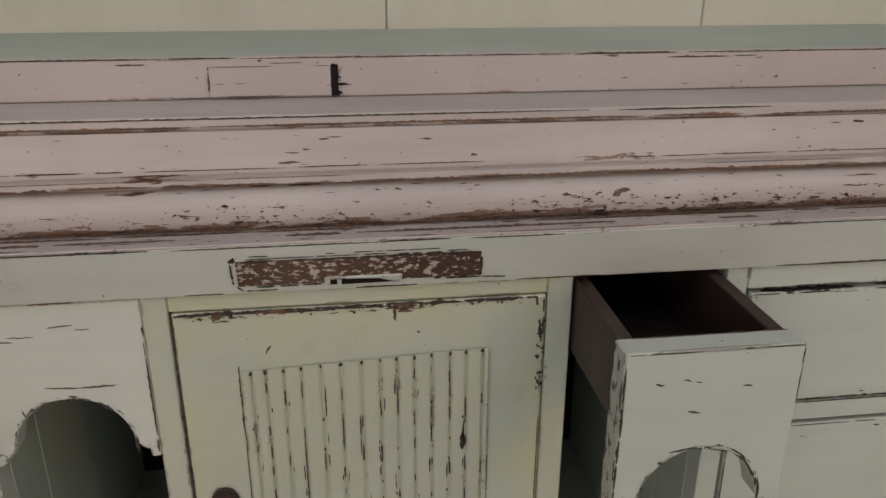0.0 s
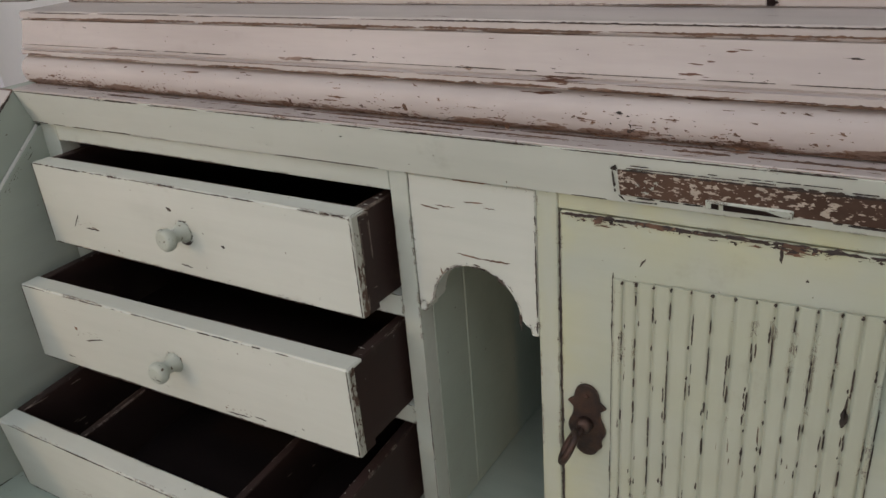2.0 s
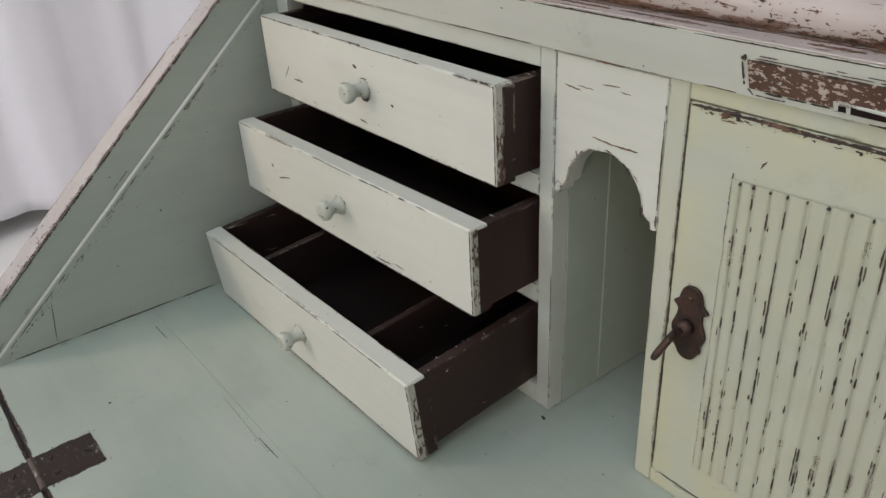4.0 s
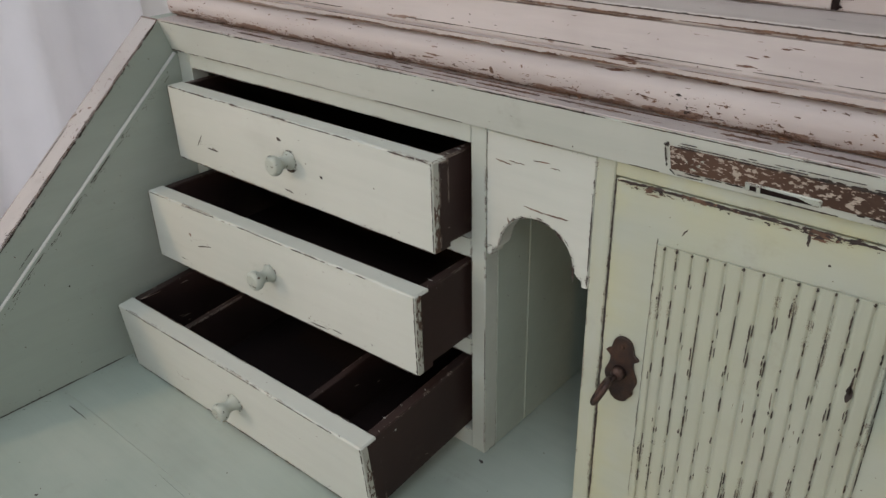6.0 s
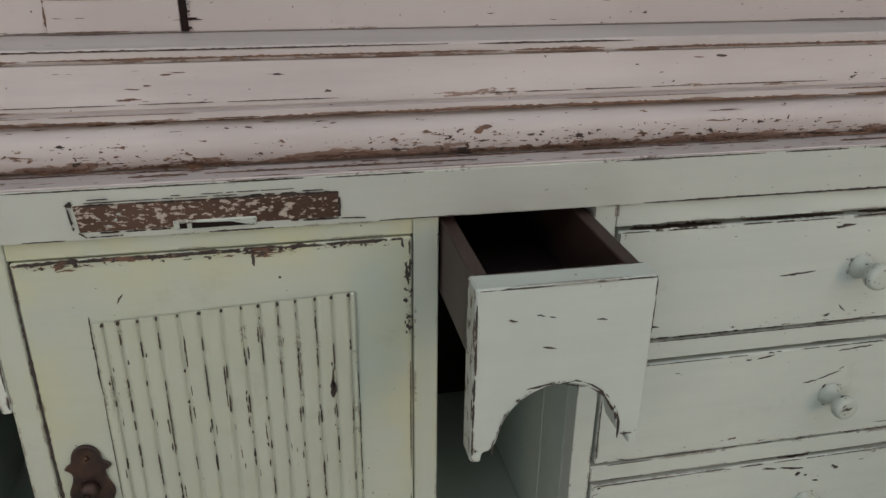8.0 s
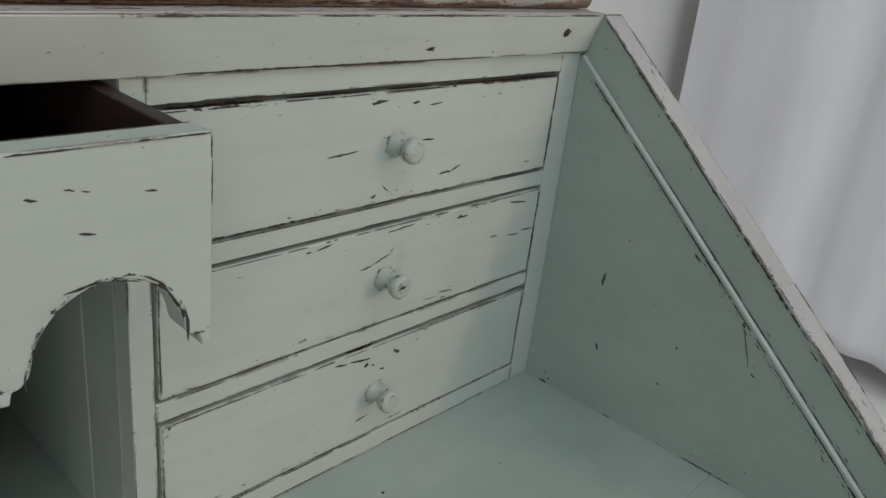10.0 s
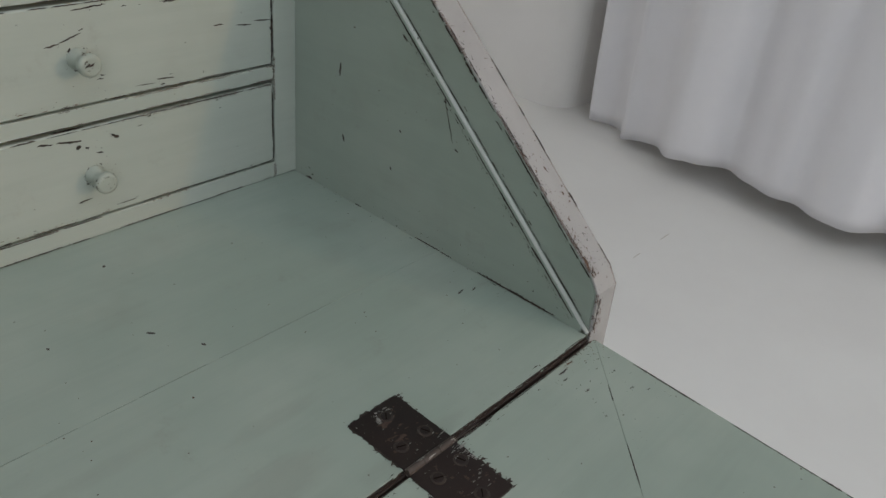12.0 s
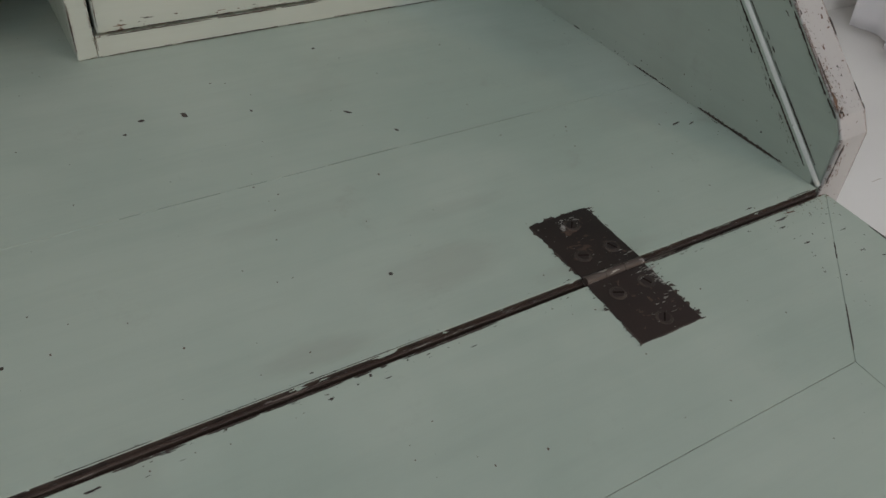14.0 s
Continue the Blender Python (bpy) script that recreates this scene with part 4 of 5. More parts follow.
flecks(waist, on_bulge, (-END, END), (1.0026, 1.0125), 700, 0.55, CHIP_RED, 3.0, 2.8)
flecks(waist, on_bulge, (-0.20, 0.12), (1.0026, 1.0125), 260, 0.50, CHIP_RED, 3.0, 2.6)
flecks(waist, on_bulge, (0.07, 0.30), (1.0026, 1.0115), 420, 0.58, CHIP, 1.8, 2.6)
flecks(waist, on_bulge, (0.085, 0.097), (1.0030, 1.0140), 26, 0.50, CHIP, 0.9, 1.0)
flecks(waist, on_bulge, (0.137, 0.150), (1.0030, 1.0125), 24, 0.50, CHIP, 0.9, 1.3)
flecks(waist, on_bulge, (-0.30, 0.0), (1.0026, 1.0150), 90, 0.35, CHIP, 2.0, 1.8)
flecks(waist, on_bulge, (-END, END), (1.0130, 1.0168), 90, 0.40, CHIP_RED, 4.5, 0.7)
flecks(waist, on_cove, (-END, END), (1.0256, 1.0380), 90, 0.40, CHIP, 2.6, 1.3)
for _ in range(56):
    cx = wear_rng.uniform(-0.42, 0.40)
    flecks(waist, on_bulge, (cx - 0.010, cx + 0.010), (1.0024, 1.0024 + wear_rng.uniform(0.003, 0.0085)), 16, wear_rng.uniform(0.6, 1.0), CHIP_RED, 1.3, 2.2)
for x in (-0.052, -0.046, 0.090, 0.094, 0.101, 0.141):
    flecks(waist, on_bulge, (x - 0.002, x + 0.002), (1.003, 1.0135), 5, 1.0, CHIP, 0.9, 1.2)
bottom_rail = [o for o in case.children if o.name.startswith("bottom_rail")][0]
worn(bottom_rail, "y", 0.043, -0.00012, (-0.432, 1.0604), (0.432, 1.0604), 0.8, 0.92, CHIP, 0.05)
worn(bottom_rail, "y", 0.043, -0.00012, (-0.432, 1.0583), (0.432, 1.0583), 0.6, 0.14, CHIP, 0.012)
worn(bottom_rail, "y", 0.043, -0.00012, (-0.432, 1.0449), (0.432, 1.0449), 0.4, 0.30, CHIP, 0.05)
flecks(bottom_rail, lambda x, z: (x, 0.0428, z), (-0.43, 0.43), (1.0460, 1.0600), 60, 0.4, CHIP, 3.0)
front_rail = [o for o in desk.children if o.name.startswith("rail")][0]
worn(front_rail, "y", 0.0, -0.00012, (-0.432, 0.0230), (0.432, 0.0230), 0.7, 0.92, CHIP, 0.04, tilt=RAIL_TILT)
worn(front_rail, "z", RAIL_TOP, 0.00012, (-0.435, -0.0090), (0.435, -0.0090), 1.0, 0.45, CHIP_RED, 0.03)
worn(front_rail, "z", RAIL_TOP, 0.00016, (-0.435, -0.0032), (0.435, -0.0032), 2.2, 0.45, CHIP_RED, 0.025)
flecks(front_rail, lambda x, y: (x, y, RAIL_TOP + 0.0003), (-0.432, 0.432), (0.003, -0.009), 420, 0.6, CHIP_RED, 3.0, 1.3)
worn(front_rail, "z", RAIL_TOP, 0.00012, (-0.435, 0.002), (0.435, 0.002), 2.0, 0.65, CHIP_RED, 0.03)
worn(front_rail, "y", 0.0, -0.00012, (-0.435, 0.0006), (0.435, 0.0006), 0.8, 0.70, CHIP, 0.03, tilt=RAIL_TILT)
worn(front_rail, "y", 0.0, -0.0002, (0.20, 0.0008), (0.41, 0.0008), 1.2, 0.75, CHIP, 0.04, tilt=RAIL_TILT)
flecks(front_rail, lambda x, z: (x, -0.0002, z), (-0.43, 0.43), (0.003, 0.020), 22, 0.5, CHIP, 2.6, tilt=RAIL_TILT)
flecks(front_rail, lambda x, z: (x, -0.0006, z), (0.3985, 0.4070), (0.0112, 0.0150), 14, 0.7, CHIP, 1.6, tilt=RAIL_TILT)
# plate outline, cracks and a nail above the mortise
for a, b, w, cover in (((-0.0455, 0.0163), (0.0455, 0.0163), 0.9, 0.8), ((-0.0455, 0.0038), (-0.016, 0.0038), 0.7, 0.7), ((0.016, 0.0038), (0.0456, 0.0038), 0.9, 0.9), ((0.0458, 0.0036), (0.0458, 0.016), 1.3, 0.9),
                       ((-0.0440, 0.0176), (0.040, 0.0178), 0.35, 0.75), ((-0.0440, 0.0188), (0.030, 0.0190), 0.3, 0.6), ((0.012, 0.0170), (0.030, 0.0172), 1.0, 1.0),
                       ((-0.0493, 0.0165), (-0.0493, 0.0055), 0.7, 1.0), ((-0.0493, 0.0055), (-0.0455, 0.0018), 0.8, 1.0), ((-0.0455, 0.0018), (-0.033, 0.0020), 0.5, 1.0), ((0.046, 0.0036), (0.056, 0.0030), 0.7, 0.9)):
    worn(mortise, "y", -0.0005, -0.0003, a, b, w, cover, CHIP, 0.008, tilt=RAIL_TILT)
flecks(mortise, lambda x, z: (x, -0.0005, z), (-0.0496, -0.0482), (0.0164, 0.0180), 5, 1.6, CHIP, 1.0, tilt=RAIL_TILT)
flecks(mortise, lambda x, z: (x, -0.0012, z), (-0.040, -0.032), (0.0070, 0.0130), 10, 1.2, PALE, 1.2, tilt=RAIL_TILT)
flecks(case, lambda x, z: (x, 0.0422, z), (-0.0064, -0.0048), (1.0452, 1.0570), 26, 0.9, DARK, 0.9, 1.0)

worn(bottom_rail, "y", 0.0422, -0.00012, (-0.0577, 1.0450), (-0.0577, 1.0571), 0.8, 0.9, CHIP_RED, 0.01)
worn(bottom_rail, "y", 0.0422, -0.00012, (-0.0577, 1.0451), (-0.010, 1.0451), 0.6, 0.7, CHIP_RED, 0.012)
worn(bottom_rail, "y", 0.0422, -0.00012, (-0.0577, 1.0571), (-0.010, 1.0571), 0.3, 0.4, CHIP_RED, 0.012)

# drawer fronts, closed and open
for ob, (z0, z1) in zip(right, RIGHT_Z):
    first = ob is right[0]
    worn_frame(ob, 0.1643, 0.4109, z0 + 0.0016, z1 - 0.0028, -0.0004, 1.0 if first else 0.7, 0.85, 0.012)
    worn(ob, "z", z1 - 0.0024, 0.00012, (0.1643, 0.0022), (0.4109, 0.0022), 4.0, 0.95 if first else 0.5, GAPWOOD, 0.05)
    worn(ob, "y", -0.0004, -0.0002, (0.4110, z0 + 0.002), (0.4110, z1 - 0.003), 1.5, 0.95, CHIP, 0.02)
    worn(ob, "x", 0.4115, 0.00012, (0.0022, z0 + 0.0016), (0.0022, z1 - 0.003), 4.0, 0.95, CHIP, 0.03)
    flecks(ob, lambda x, z: (x, -0.0006, z), (0.166, 0.41), (z1 - 0.0040, z1 - 0.0110), 16, 0.6, CHIP, 3.2, 1.6)
    flecks(ob, lambda x, z: (x, -0.0006, z), (0.166, 0.41), (z0 + 0.0025, z0 + 0.0090), 20, 0.55, CHIP, 3.2, 1.8)
for ob, (z0, z1), (x0, x1, y, *_) in zip(left, ROWS_Z, OPEN):
    worn_frame(ob, x0 + 0.0005, x1 - 0.0006, z0 + 0.0017, z1 - 0.0029, y, 0.9, 0.85, 0.010)
    worn(ob, "z", z1 - 0.0024, 0.00012, (x0 + 0.001, y + 0.0118), (x1 - 0.0008, y + 0.0118), 0.9, 0.7, CHIP, 0.02)
for ob, (z0, z1), (x0, x1, y, *_) in zip(left, ROWS_Z, OPEN):
    flecks(ob, lambda x, v: (x, v, z1 - 0.0029), (x1 - 0.0075, x1 - 0.0012), (y + 0.013, y + 0.06), 9, 0.7, PALE_LIT, 1.6, 1.6)
    flecks(ob, lambda v, z: (x1 + 0.0005, v, z), (y + 0.005, y + 0.04), (z1 - 0.0045, z1 - 0.016), 3, 0.6, PALE_LIT, 1.4, 2.0)
    flecks(ob, lambda x, z: (x, y - 0.0002, z), (x0 + 0.004, x1 - 0.004), (z0 + 0.0022, z0 + 0.010), 26, 0.5, CHIP, 2.2, 2.6)
for sgn, holder in ((-1, desk), (1, desk)):
    rows, inner = (ROWS_Z, 0.1508) if sgn < 0 else (RIGHT_Z, 0.1521)
    lo, hi = sorted((sgn * (inner + 0.0104), sgn * (0.4150 if sgn < 0 else 0.4124)))
    for z in (rows[0][1] + 0.0002, rows[1][1] + 0.0002, rows[2][1] + 0.0002):
        worn(holder, "y", 0.0, -0.00012, (lo, z), (hi, z), 0.6, 0.65, CHIP, 0.03)
    for z in (rows[0][0] - 0.0002, rows[1][0] - 0.0002, rows[2][0] - 0.0002):
        worn(holder, "y", 0.0, -0.00012, (lo, z), (hi, z), 0.7, 0.6, CHIP, 0.03)
    worn(holder, "y", 0.0, -0.00012, (sgn * inner, DESK), (sgn * inner, RAIL_LOW), 0.5, 0.6, CHIP, 0.02)
    worn(holder, "y", 0.0, -0.00012, (lo, DESK + 0.0006), (hi, DESK + 0.0006), 0.5, 0.6, CHIP, 0.03)

# brown dirt rubbed into the paint of the open fronts
for ob, y, x, z in ((left[0], LEFT_Y[0], -0.372, 0.929), (left[0], LEFT_Y[0], -0.352, 0.914), (left[1], LEFT_Y[1], -0.358, 0.872), (left[1], LEFT_Y[1], -0.242, 0.850), (left[2], LEFT_Y[2], -0.345, 0.794)):
    flecks(ob, lambda a, b: (a, y - 0.0002, b), (x - 0.010, x + 0.010), (z - 0.0025, z + 0.0025), 18, 0.6, CHIP_RED, 1.8)
for ob, (z0, z1) in zip(right, RIGHT_Z):
    flecks(ob, lambda a, b: (a, -0.0006, b), (0.276, 0.302), (z0 + 0.006, z1 - 0.010), 16, 0.5, CHIP, 2.0)
    flecks(ob, lambda a, b: (a, -0.0006, b), (0.166, 0.300), (z0 + 0.002, z0 + 0.007), 30, 0.5, CHIP_RED, 2.6, 1.8)

# shade at the knob feet put in as dark flecks, and cracks in their faces
for ob in left + right:
    knob = [c for c in ob.children if c.name.startswith("knob")][0]
    flecks(knob, lambda a, r: ((0.0061 + r) * math.cos(a * 160), -0.0004, (0.0061 + r) * math.sin(a * 160)), (0.0, math.pi / 80), (0.0, 0.0012), 22, 0.7, CHIP, 1.6, 1.6)
    flecks(knob, lambda x, z: (x, -0.0155, z), (-0.0036, 0.0036), (-0.0036, 0.0036), 5, 0.7, CHIP, 1.8)
    flecks(knob, lambda a, y: (0.0066 * math.cos(a * 150), y, 0.0066 * math.sin(a * 150)), (0.0, math.pi / 75), (-0.0132, -0.0114), 9, 0.7, CHIP, 1.4)

# arched fronts
worn(arch_right, "y", -0.0630, -0.00012, (0.0858, 0.907), (0.0858, 0.975), 0.9, 0.85, CHIP, 0.010)
worn(arch_right, "y", -0.0630, -0.00012, (0.1502, 0.907), (0.1502, 0.975), 0.6, 0.75, CHIP, 0.010)
worn(arch_right, "y", -0.0630, -0.00012, (0.0860, 0.9759), (0.1500, 0.9759), 0.6, 0.75, CHIP, 0.015)
worn(arch_right, "z", RAIL_LOW - 0.0012, 0.00012, (0.087, -0.0525), (0.149, -0.0525), 0.9, 0.7, CHIP, 0.02)
worn(arch_left, "y", 0.0, -0.00012, (-0.0862, 0.906), (-0.0862, 0.976), 0.8, 0.85, CHIP, 0.012)
worn(arch_left, "y", 0.0, -0.00012, (-0.1496, 0.906), (-0.1496, 0.976), 0.5, 0.7, CHIP, 0.012)

# rubbed rims of the arches
for ob, cx, y, foot, rise in ((arch_left, -0.1179, 0.0, 0.9052, 0.0232), (arch_right, 0.1180, -0.0630, 0.9055, 0.0240)):
    flecks(ob, lambda a, v: (cx + (0.0232 + v) * math.cos(a * 60), y - 0.0002, foot + 0.0062 + (rise + v) * math.sin(a * 60)), (0.0, math.pi / 60), (0.0002, 0.0016), 70, 0.6, CHIP, 2.0, 1.8)
    for side in (-1, 1):
        flecks(ob, lambda x, z: (x, y - 0.0002, z), (cx + side * 0.0255, cx + side * 0.0318), (foot + 0.0045, foot + 0.0060), 8, 0.7, CHIP, 1.2)

# door, its frame and the reeded panel
for level, width, end in ((0.9689, 1.2, 0.0735), (0.9685, 0.9, 0.060), (0.9681, 0.8, 0.020)):
    worn(door, "y", -0.0005, -0.00012 - 0.0001 * width, (-0.0744, level), (end, level), width, 0.95, CHIP, 0.008)
flecks(door, lambda x, z: (x, -0.0008, z), (-0.074, 0.066), (0.9692, 0.9664), 150, 1.0, CHIP, 1.7, 1.6)
flecks(door, lambda x, z: (x, -0.00095, z), (-0.074, 0.030), (0.9690, 0.9655), 60, 1.1, CHIP_RED, 1.6, 1.6)
for width in (1.3, 0.9):
    worn(door, "y", -0.0005, -0.0001 * width, (-0.0744, 0.770), (-0.0744, 0.969), width, 1.0, CHIP, 0.03)
worn(door, "y", -0.0005, -0.00012, (0.0735, 0.770), (0.0735, 0.968), 0.8, 0.50, CHIP, 0.012)
flecks(door, lambda x, z: (x, -0.0007, z), (0.0712, 0.0742), (0.926, 0.962), 48, 1.15, CHIP, 0.6, 1.0)
worn(door, "y", -0.0005, -0.00012, (-0.074, 0.7703), (0.074, 0.7703), 0.8, 0.7, CHIP, 0.02)
worn(door, "y", -0.0005, -0.00012, (PX0 - 0.0003, PZ0), (PX0 - 0.0003, PZ1), 0.8, 0.85, CHIP, 0.02)
worn(door, "y", -0.0005, -0.00012, (PX1 + 0.0027, PZ0), (PX1 + 0.0027, PZ1), 0.8, 0.6, CHIP, 0.012)
worn(desk, "y", 0.0, -0.00012, (0.0755, 0.9685), (0.086, 0.9695), 0.8, 0.9, CHIP, 0.010)
for groove in REEDS[1:]:
    top = panel_top(groove)
    worn(door, "y", -0.0014, -0.0004, (groove - 0.0002, PZ0 + 0.004), (groove - 0.0002, top - 0.006), 0.75, 0.40, CHIP, 0.0040)
    worn(door, "y", -0.0019, -0.0005, (groove - 0.0012, PZ0 + 0.004), (groove - 0.0012, top - 0.010), 0.7, 0.10, CHIP, 0.0040)
    worn(door, "y", -0.0019, -0.0005, (groove + 0.0014, PZ0 + 0.004), (groove + 0.0014, top - 0.010), 0.6, 0.10, CHIP, 0.0036)
    worn(door, "y", -0.0016, -0.0006, (groove - 0.0001, top - 0.0022), (groove - 0.0001, top - 0.0004), 1.3, 1.0, CHIP, 0.002)
chips(door, "y", -0.0020, -0.0004, [(0.0400, 0.8985, 0.0401, 0.9072, 2.6)])
flecks(door, lambda x, z: (x, -0.0028, z), (PX1 + 0.0006, PX1 + 0.0022), (PZ0 + 0.01, PZ1 - 0.006), 60, 0.7, SCUFF, 0.4)

# seam of the writing surface, hinge line and hinges
worn(desk, "z", DESK - 0.0001, 0.00022, (0.13, -0.1393), (0.345, -0.1390), 0.4, 0.75, SEAM_LINE, 0.03)
worn(desk, "z", DESK - 0.0001, 0.00022, (-0.425, -0.139), (-0.20, -0.146), 0.3, 0.45, SEAM_LINE, 0.04)
for cx0, cx1 in ((-0.428, -0.321), (-0.287, 0.2855), (0.3205, 0.426)):
    worn(desk, "z", DESK - 0.0001, 0.00012, (cx0, HINGE_Y + 0.0024), (cx1, HINGE_Y + 0.0024), 0.5, 0.4, CHIP, 0.03)
    worn(fall, "z", FT1, 0.00012, (cx0, HINGE_Y - 0.0027), (cx1, HINGE_Y - 0.0023), 0.8, 0.8, CHIP, 0.03)
for cx, leaf in ((-0.3035, 0.0340), (0.3030, 0.0375)):
    for x in (cx - 0.0150, cx + 0.0150):
        worn(desk, "z", DESK - 0.0001, 0.0003, (x, HINGE_Y + 0.003), (x, HINGE_Y + leaf), 1.8, 0.85, CHIP, 0.006)
        worn(fall, "z", FT1, 0.0003, (x, HINGE_Y - 0.003), (x, HINGE_Y - 0.035), 1.8, 0.85, CHIP, 0.006)
    worn(desk, "z", DESK - 0.0001, 0.0003, (cx - 0.015, HINGE_Y + leaf), (cx + 0.015, HINGE_Y + leaf), 1.6, 0.8, CHIP, 0.008)
    worn(fall, "z", FT1, 0.0003, (cx - 0.015, HINGE_Y - 0.0352), (cx + 0.017, HINGE_Y - 0.0352), 0.9, 0.9, CHIP, 0.02)
worn(fall, "z", FT1, 0.00012, (FX - 0.0007, FY0), (FX - 0.0007, FY0 - 0.16), 1.0, 0.75, CHIP, 0.012)
worn(fall, "z", FT1, 0.00012, (-FX + 0.0007, FY0), (-FX + 0.0007, FY0 - 0.16), 1.0, 0.6, CHIP, 0.012)
flecks(fall, lambda x, y: (x, y, FT1 + 0.0002), (FX - 0.05, FX - 0.004), (FY0 - 0.005, FY0 - 0.06), 40, 0.5, CHIP, 1.6, 1.2)
# mitre that has opened at its inner end
worn(fall, "z", FT1, 0.00012, (FX - FW + 0.002, FY0 - FW + 0.002), (FX - FW + 0.022, FY0 - FW + 0.022), 0.9, 1.0, CHIP, 0.03)
worn(fall, "z", FT1, 0.00012, (FX - FW + 0.022, FY0 - FW + 0.022), (FX - FW + 0.050, FY0 - FW + 0.050), 0.5, 0.9, CHIP, 0.008)

# sloping edges and beads of the side panels
SLOPE = Vector((0, -0.2359, -0.2063)).normalized()
BAND_TILT = Matrix(((1, 0, 0, 0), (0, SLOPE.y, -SLOPE.z, -0.0095), (0, SLOPE.z, SLOPE.y, RAIL_TOP - 0.0002), (0, 0, 0, 1)))
for sgn in (-1, 1):
    face = sgn * 0.4326
    inward = -sgn * 0.00012
    worn(desk, "x", face, inward, (-0.0122, 0.9976), (-0.2436, 0.7930), 1.1, 0.92, CHIP, 0.010)
    worn(desk, "x", sgn * 0.43, inward, (-0.006, 0.9697), (-0.2400, 0.7662), 0.9, 0.55, CHIP, 0.010)
    if sgn < 0:
        worn(desk, "x", -0.43, inward, (-0.2455, DESK + 0.0005), (-0.090, DESK + 0.0005), 1.0, 1.0, CHIP, 0.060)
    if sgn > 0:
        worn(desk, "x", 0.43, inward, (-0.012, 0.9645), (-0.2405, 0.7660), 0.9, 1.0, CHIP, 0.030)
        worn(desk, "x", 0.4326, inward, (-0.060, 0.9275), (-0.2440, 0.7680), 0.6, 0.8, CHIP, 0.020)
        worn(desk, "x", 0.43, inward, (-0.2455, DESK + 0.0005), (-0.172, DESK + 0.0005), 1.3, 1.0, CHIP, 0.080)
        worn(desk, "x", 0.43, inward, (-0.155, DESK + 0.0005), (-0.120, DESK + 0.0005), 0.8, 1.0, CHIP, 0.030)
    worn(desk, "x", face, inward, (-0.006, 0.9800), (-0.2445, 0.7690), 0.6, 0.10, CHIP, 0.006)
    worn(desk, "x", sgn * 0.43, inward, (-0.118, DESK + 0.0003), (-0.02, DESK + 0.0003), 0.5, 0.3, CHIP, 0.01)
    worn(desk, "x", sgn * 0.43, inward, (-0.02, DESK + 0.0008), (-0.001, DESK + 0.0008), 2.0, 0.9, CHIP, 0.006)

    flecks(desk, lambda x, v: (sgn * x, -0.0097 - v * 0.2359, 1.0010 - v * 0.2063), (0.4328, 0.4352), (0.05, 0.99), 150, 0.9, CHIP, 1.0, 0.7)
    inner = sgn * 0.4332
    worn(desk, "z", -0.0001, -0.0002, (inner, 0.01), (inner, 0.314), 0.8, 0.70, CHIP, 0.004, tilt=BAND_TILT)
    flecks(desk, lambda v, x: (sgn * x, v, -0.0003), (0.16, 0.314), (0.4328, 0.4375), 240, 0.38, CHIP, 1.4, 2.4, tilt=BAND_TILT)
    flecks(desk, lambda v, x: (sgn * x, v, -0.0003), (0.29, 0.3145), (0.4330, 0.4500), 70, 0.45, CHIP, 1.2, 1.6, tilt=BAND_TILT)
    flecks(desk, lambda y, v: (sgn * 0.43 + inward * 2, y, 0.9690 + (y + 0.006) * 0.8776 - v), (-0.240, -0.01), (0.0, 0.004), 300, 0.5, CHIP, 1.3, 3.0)
    worn(desk, "z", -0.0001, -0.0002, (sgn * 0.4506, 0.01), (sgn * 0.4506, 0.314), 0.7, 0.35, CHIP, 0.008, tilt=BAND_TILT)
    worn(desk, "y", -0.2524, -0.0002, (inner, 0.762), (inner, 0.784), 1.2, 0.85, CHIP, 0.005)
    flecks(desk, lambda x, v: (sgn * x, v, -0.0003), (0.4345, 0.4505), (0.01, 0.314), 60, 0.45, CHIP_RED, 1.0, tilt=BAND_TILT)
    # dirt and flaking along the rubbed inner edge of the slope and where the side meets the desk
    def slope(u, v, x=face + inward * 2):
        return (x, -0.0122 - u * 0.2314 - v * 0.66, 0.9976 - u * 0.2046 + v * 0.75)
    flecks(desk, lambda u, v: slope(u, v), (0.02, 0.99), (0.0, -0.004), 90, 0.45, CHIP, 4.0, 2.6)
    flecks(desk, lambda y, z: (sgn * 0.43 + inward * 2, y, z), (-0.24, -0.005), (DESK + 0.0008, DESK + 0.010), 60, 0.45, CHIP, 1.6, 2.5)
    flecks(desk, lambda y, x: (sgn * x, y, DESK + 0.0002), (-0.24, -0.005), (0.4290, 0.4200), 50, 0.45, CHIP, 1.6, 2.5)

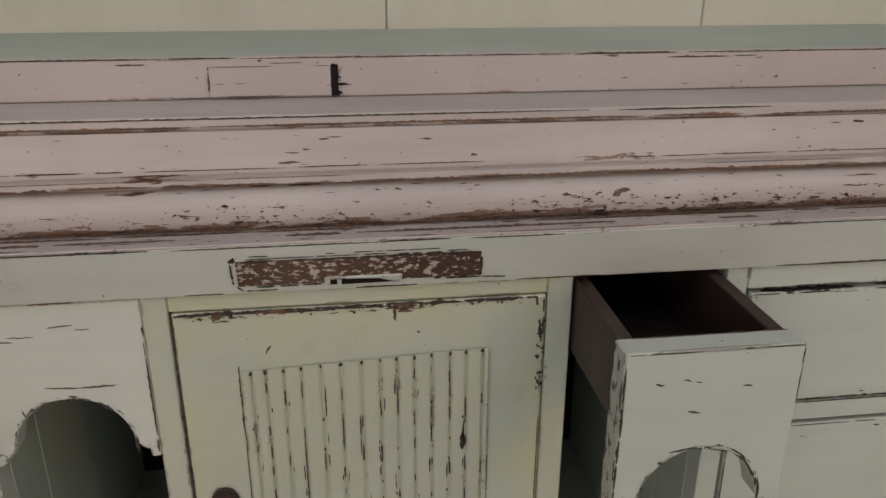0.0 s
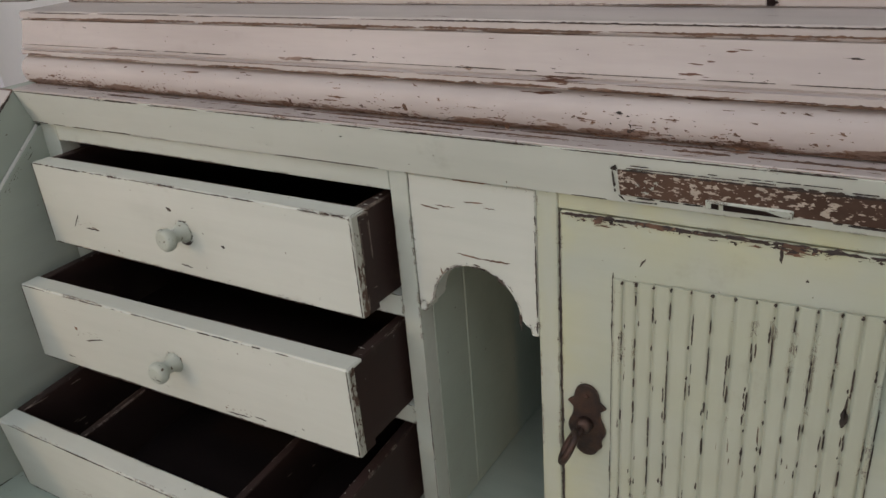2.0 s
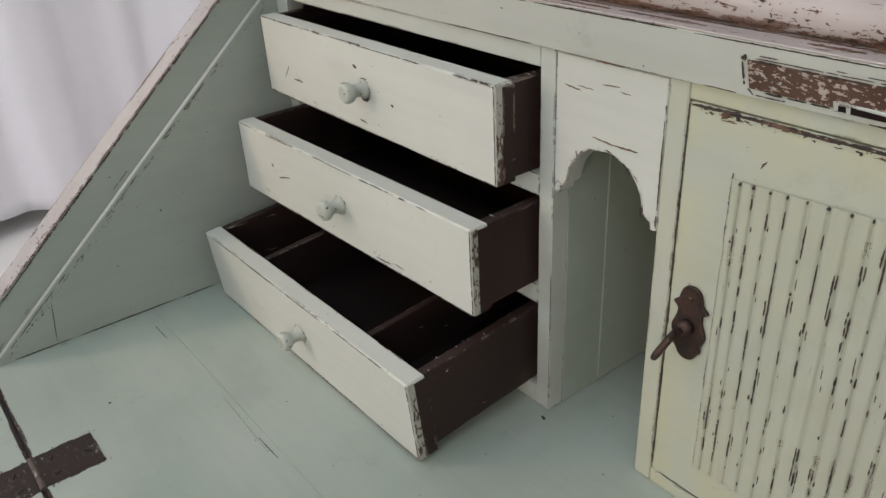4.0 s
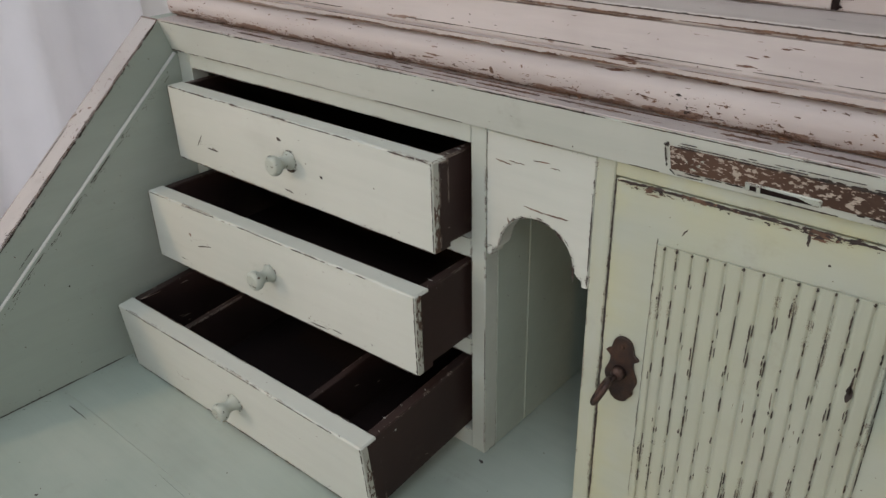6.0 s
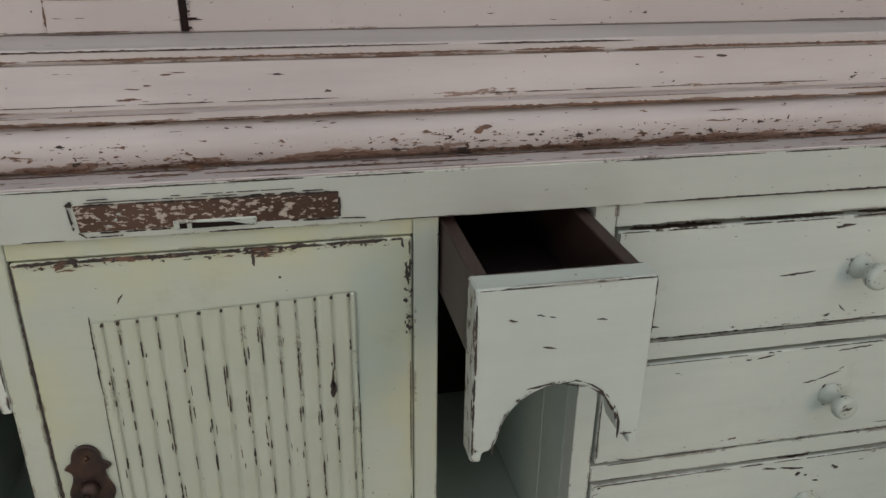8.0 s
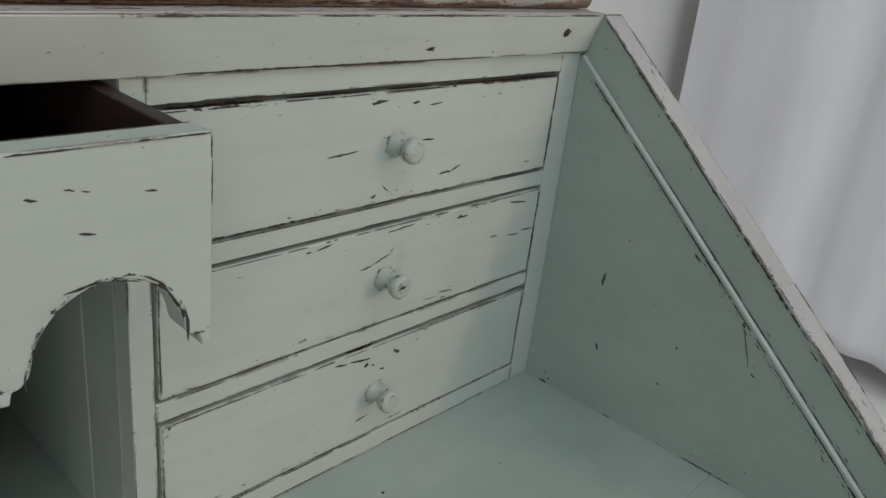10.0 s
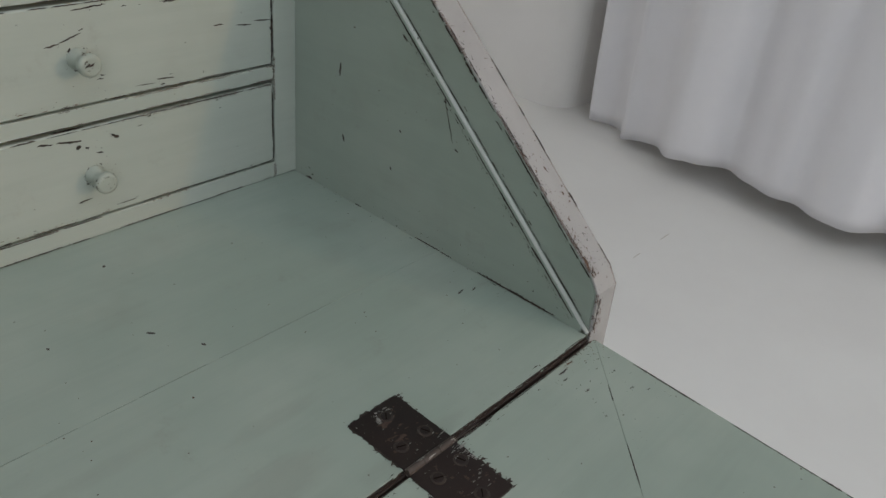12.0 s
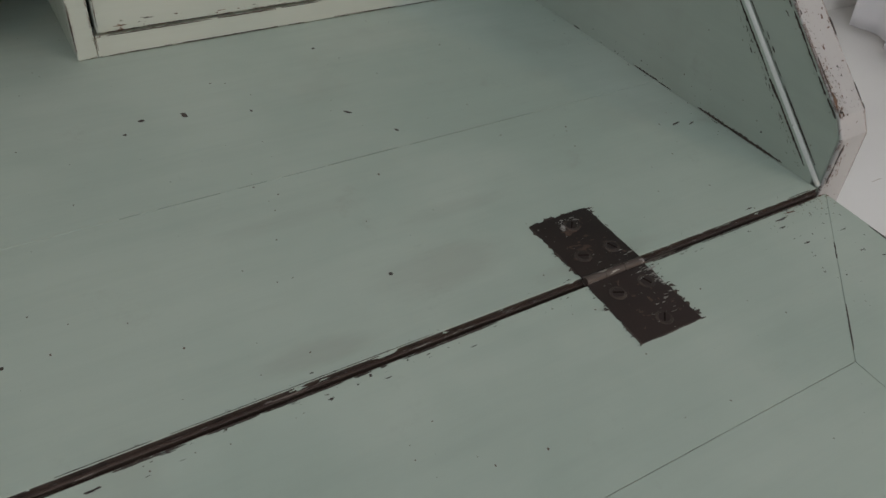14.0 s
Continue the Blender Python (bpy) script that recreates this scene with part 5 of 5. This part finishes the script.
# flaking along the hinge gap
flecks(desk, lambda x, y: (x, y, DESK + 0.0001), (-0.425, 0.425), (HINGE_Y + 0.0028, HINGE_Y + 0.0060), 60, 0.4, CHIP, 2.4, 2.6)
flecks(fall, lambda x, y: (x, y, FT1 + 0.0002), (-0.425, 0.425), (HINGE_Y - 0.0032, HINGE_Y - 0.0085), 150, 0.5, CHIP, 2.4, 2.6)
flecks(fall, lambda x, y: (x, y, FT1 + 0.0002), (0.385, 0.426), (HINGE_Y - 0.0030, HINGE_Y - 0.024), 26, 0.8, CHIP, 1.4, 1.8)
for cx in (-0.3035, 0.3030):
    for x in (cx - 0.0155, cx + 0.0155):
        flecks(desk, lambda a, y: (a, y, DESK + 0.0002), (x - 0.0012, x + 0.0012), (HINGE_Y + 0.004, HINGE_Y + 0.037), 26, 0.9, CHIP, 1.2)
        flecks(fall, lambda a, y: (a, y, FT1 + 0.0003), (x - 0.0012, x + 0.0012), (HINGE_Y - 0.004, HINGE_Y - 0.036), 26, 0.9, CHIP, 1.2)

# remains of paint in the hinge gap, grime on the noses of the sides
flecks(desk, lambda x, y: (x, y, 0.7582), (-0.425, 0.425), (HINGE_Y + 0.0018, HINGE_Y + 0.0004), 130, 0.4, SCUFF, 5.0, 1.8)
flecks(desk, lambda x, y: (x, y, DESK - 0.0002), (-0.425, 0.425), (HINGE_Y + 0.0021, HINGE_Y + 0.0010), 140, 0.8, GREEN, 3.0, 2.2)
for sgn in (-1, 1):
    flecks(desk, lambda v, x: (sgn * x, v, -0.0004), (0.285, 0.3148), (0.4328, 0.4400), 190, 0.5, CHIP_RED, 1.2, 2.2, tilt=BAND_TILT)
    flecks(desk, lambda z, x: (sgn * x, -0.2528 + max(0, z - 0.762) * 0.03, z), (0.760, 0.784), (0.4328, 0.4385), 90, 0.7, CHIP_RED, 1.4, 1.8)
flecks(fall, lambda x, y: (x, y, FT1 + 0.0002), (0.395, 0.4315), (HINGE_Y - 0.0022, HINGE_Y - 0.012), 90, 0.5, CHIP_RED, 1.4, 2.4)

# rust, scuffs and knuckle joints of the hinges
for cx in (-0.3035, 0.3030):
    for x in (cx - 0.0052, cx + 0.0048):
        part("knuckle_joint", rod((x - 0.0003, HINGE_Y, 0.7594), (x + 0.0003, HINGE_Y, 0.7594), 0.00197, 14), CHIP, desk)
    flecks(desk, lambda a, y: (a, y, DESK + 0.00055), (cx - 0.011, cx + 0.012), (HINGE_Y + 0.006, HINGE_Y + 0.033), 40, 1.5, RUST, 1.0)
    flecks(fall, lambda a, y: (a, y, FT1 + 0.00055), (cx - 0.011, cx + 0.012), (HINGE_Y - 0.006, HINGE_Y - 0.031), 30, 1.4, RUST, 1.0)
    flecks(desk, lambda a, y: (a, y, DESK + 0.00065), (cx - 0.004, cx + 0.006), (HINGE_Y + 0.0285, HINGE_Y + 0.0345), 60, 0.7, SCUFF, 1.2)
    flecks(desk, lambda a, y: (a, y, DESK + 0.00065), (cx - 0.014, cx + 0.014), (HINGE_Y + 0.003, HINGE_Y + 0.037), 22, 0.4, SCUFF, 1.2)
    flecks(fall, lambda a, y: (a, y, FT1 + 0.00065), (cx + 0.008, cx + 0.0145), (HINGE_Y - 0.0045, HINGE_Y - 0.013), 26, 0.55, SCUFF, 2.4)
    flecks(fall, lambda a, y: (a, y, FT1 + 0.00065), (cx - 0.006, cx + 0.010), (HINGE_Y - 0.020, HINGE_Y - 0.030), 14, 0.5, SCUFF, 2.0)

# faint seam in the painted floor
worn(floor_ob, "z", 0.0, 0.0004, (0.9, 0.306), (2.2, 0.304), 2.2, 0.45, SEAM, 0.05, name="floor_seam")
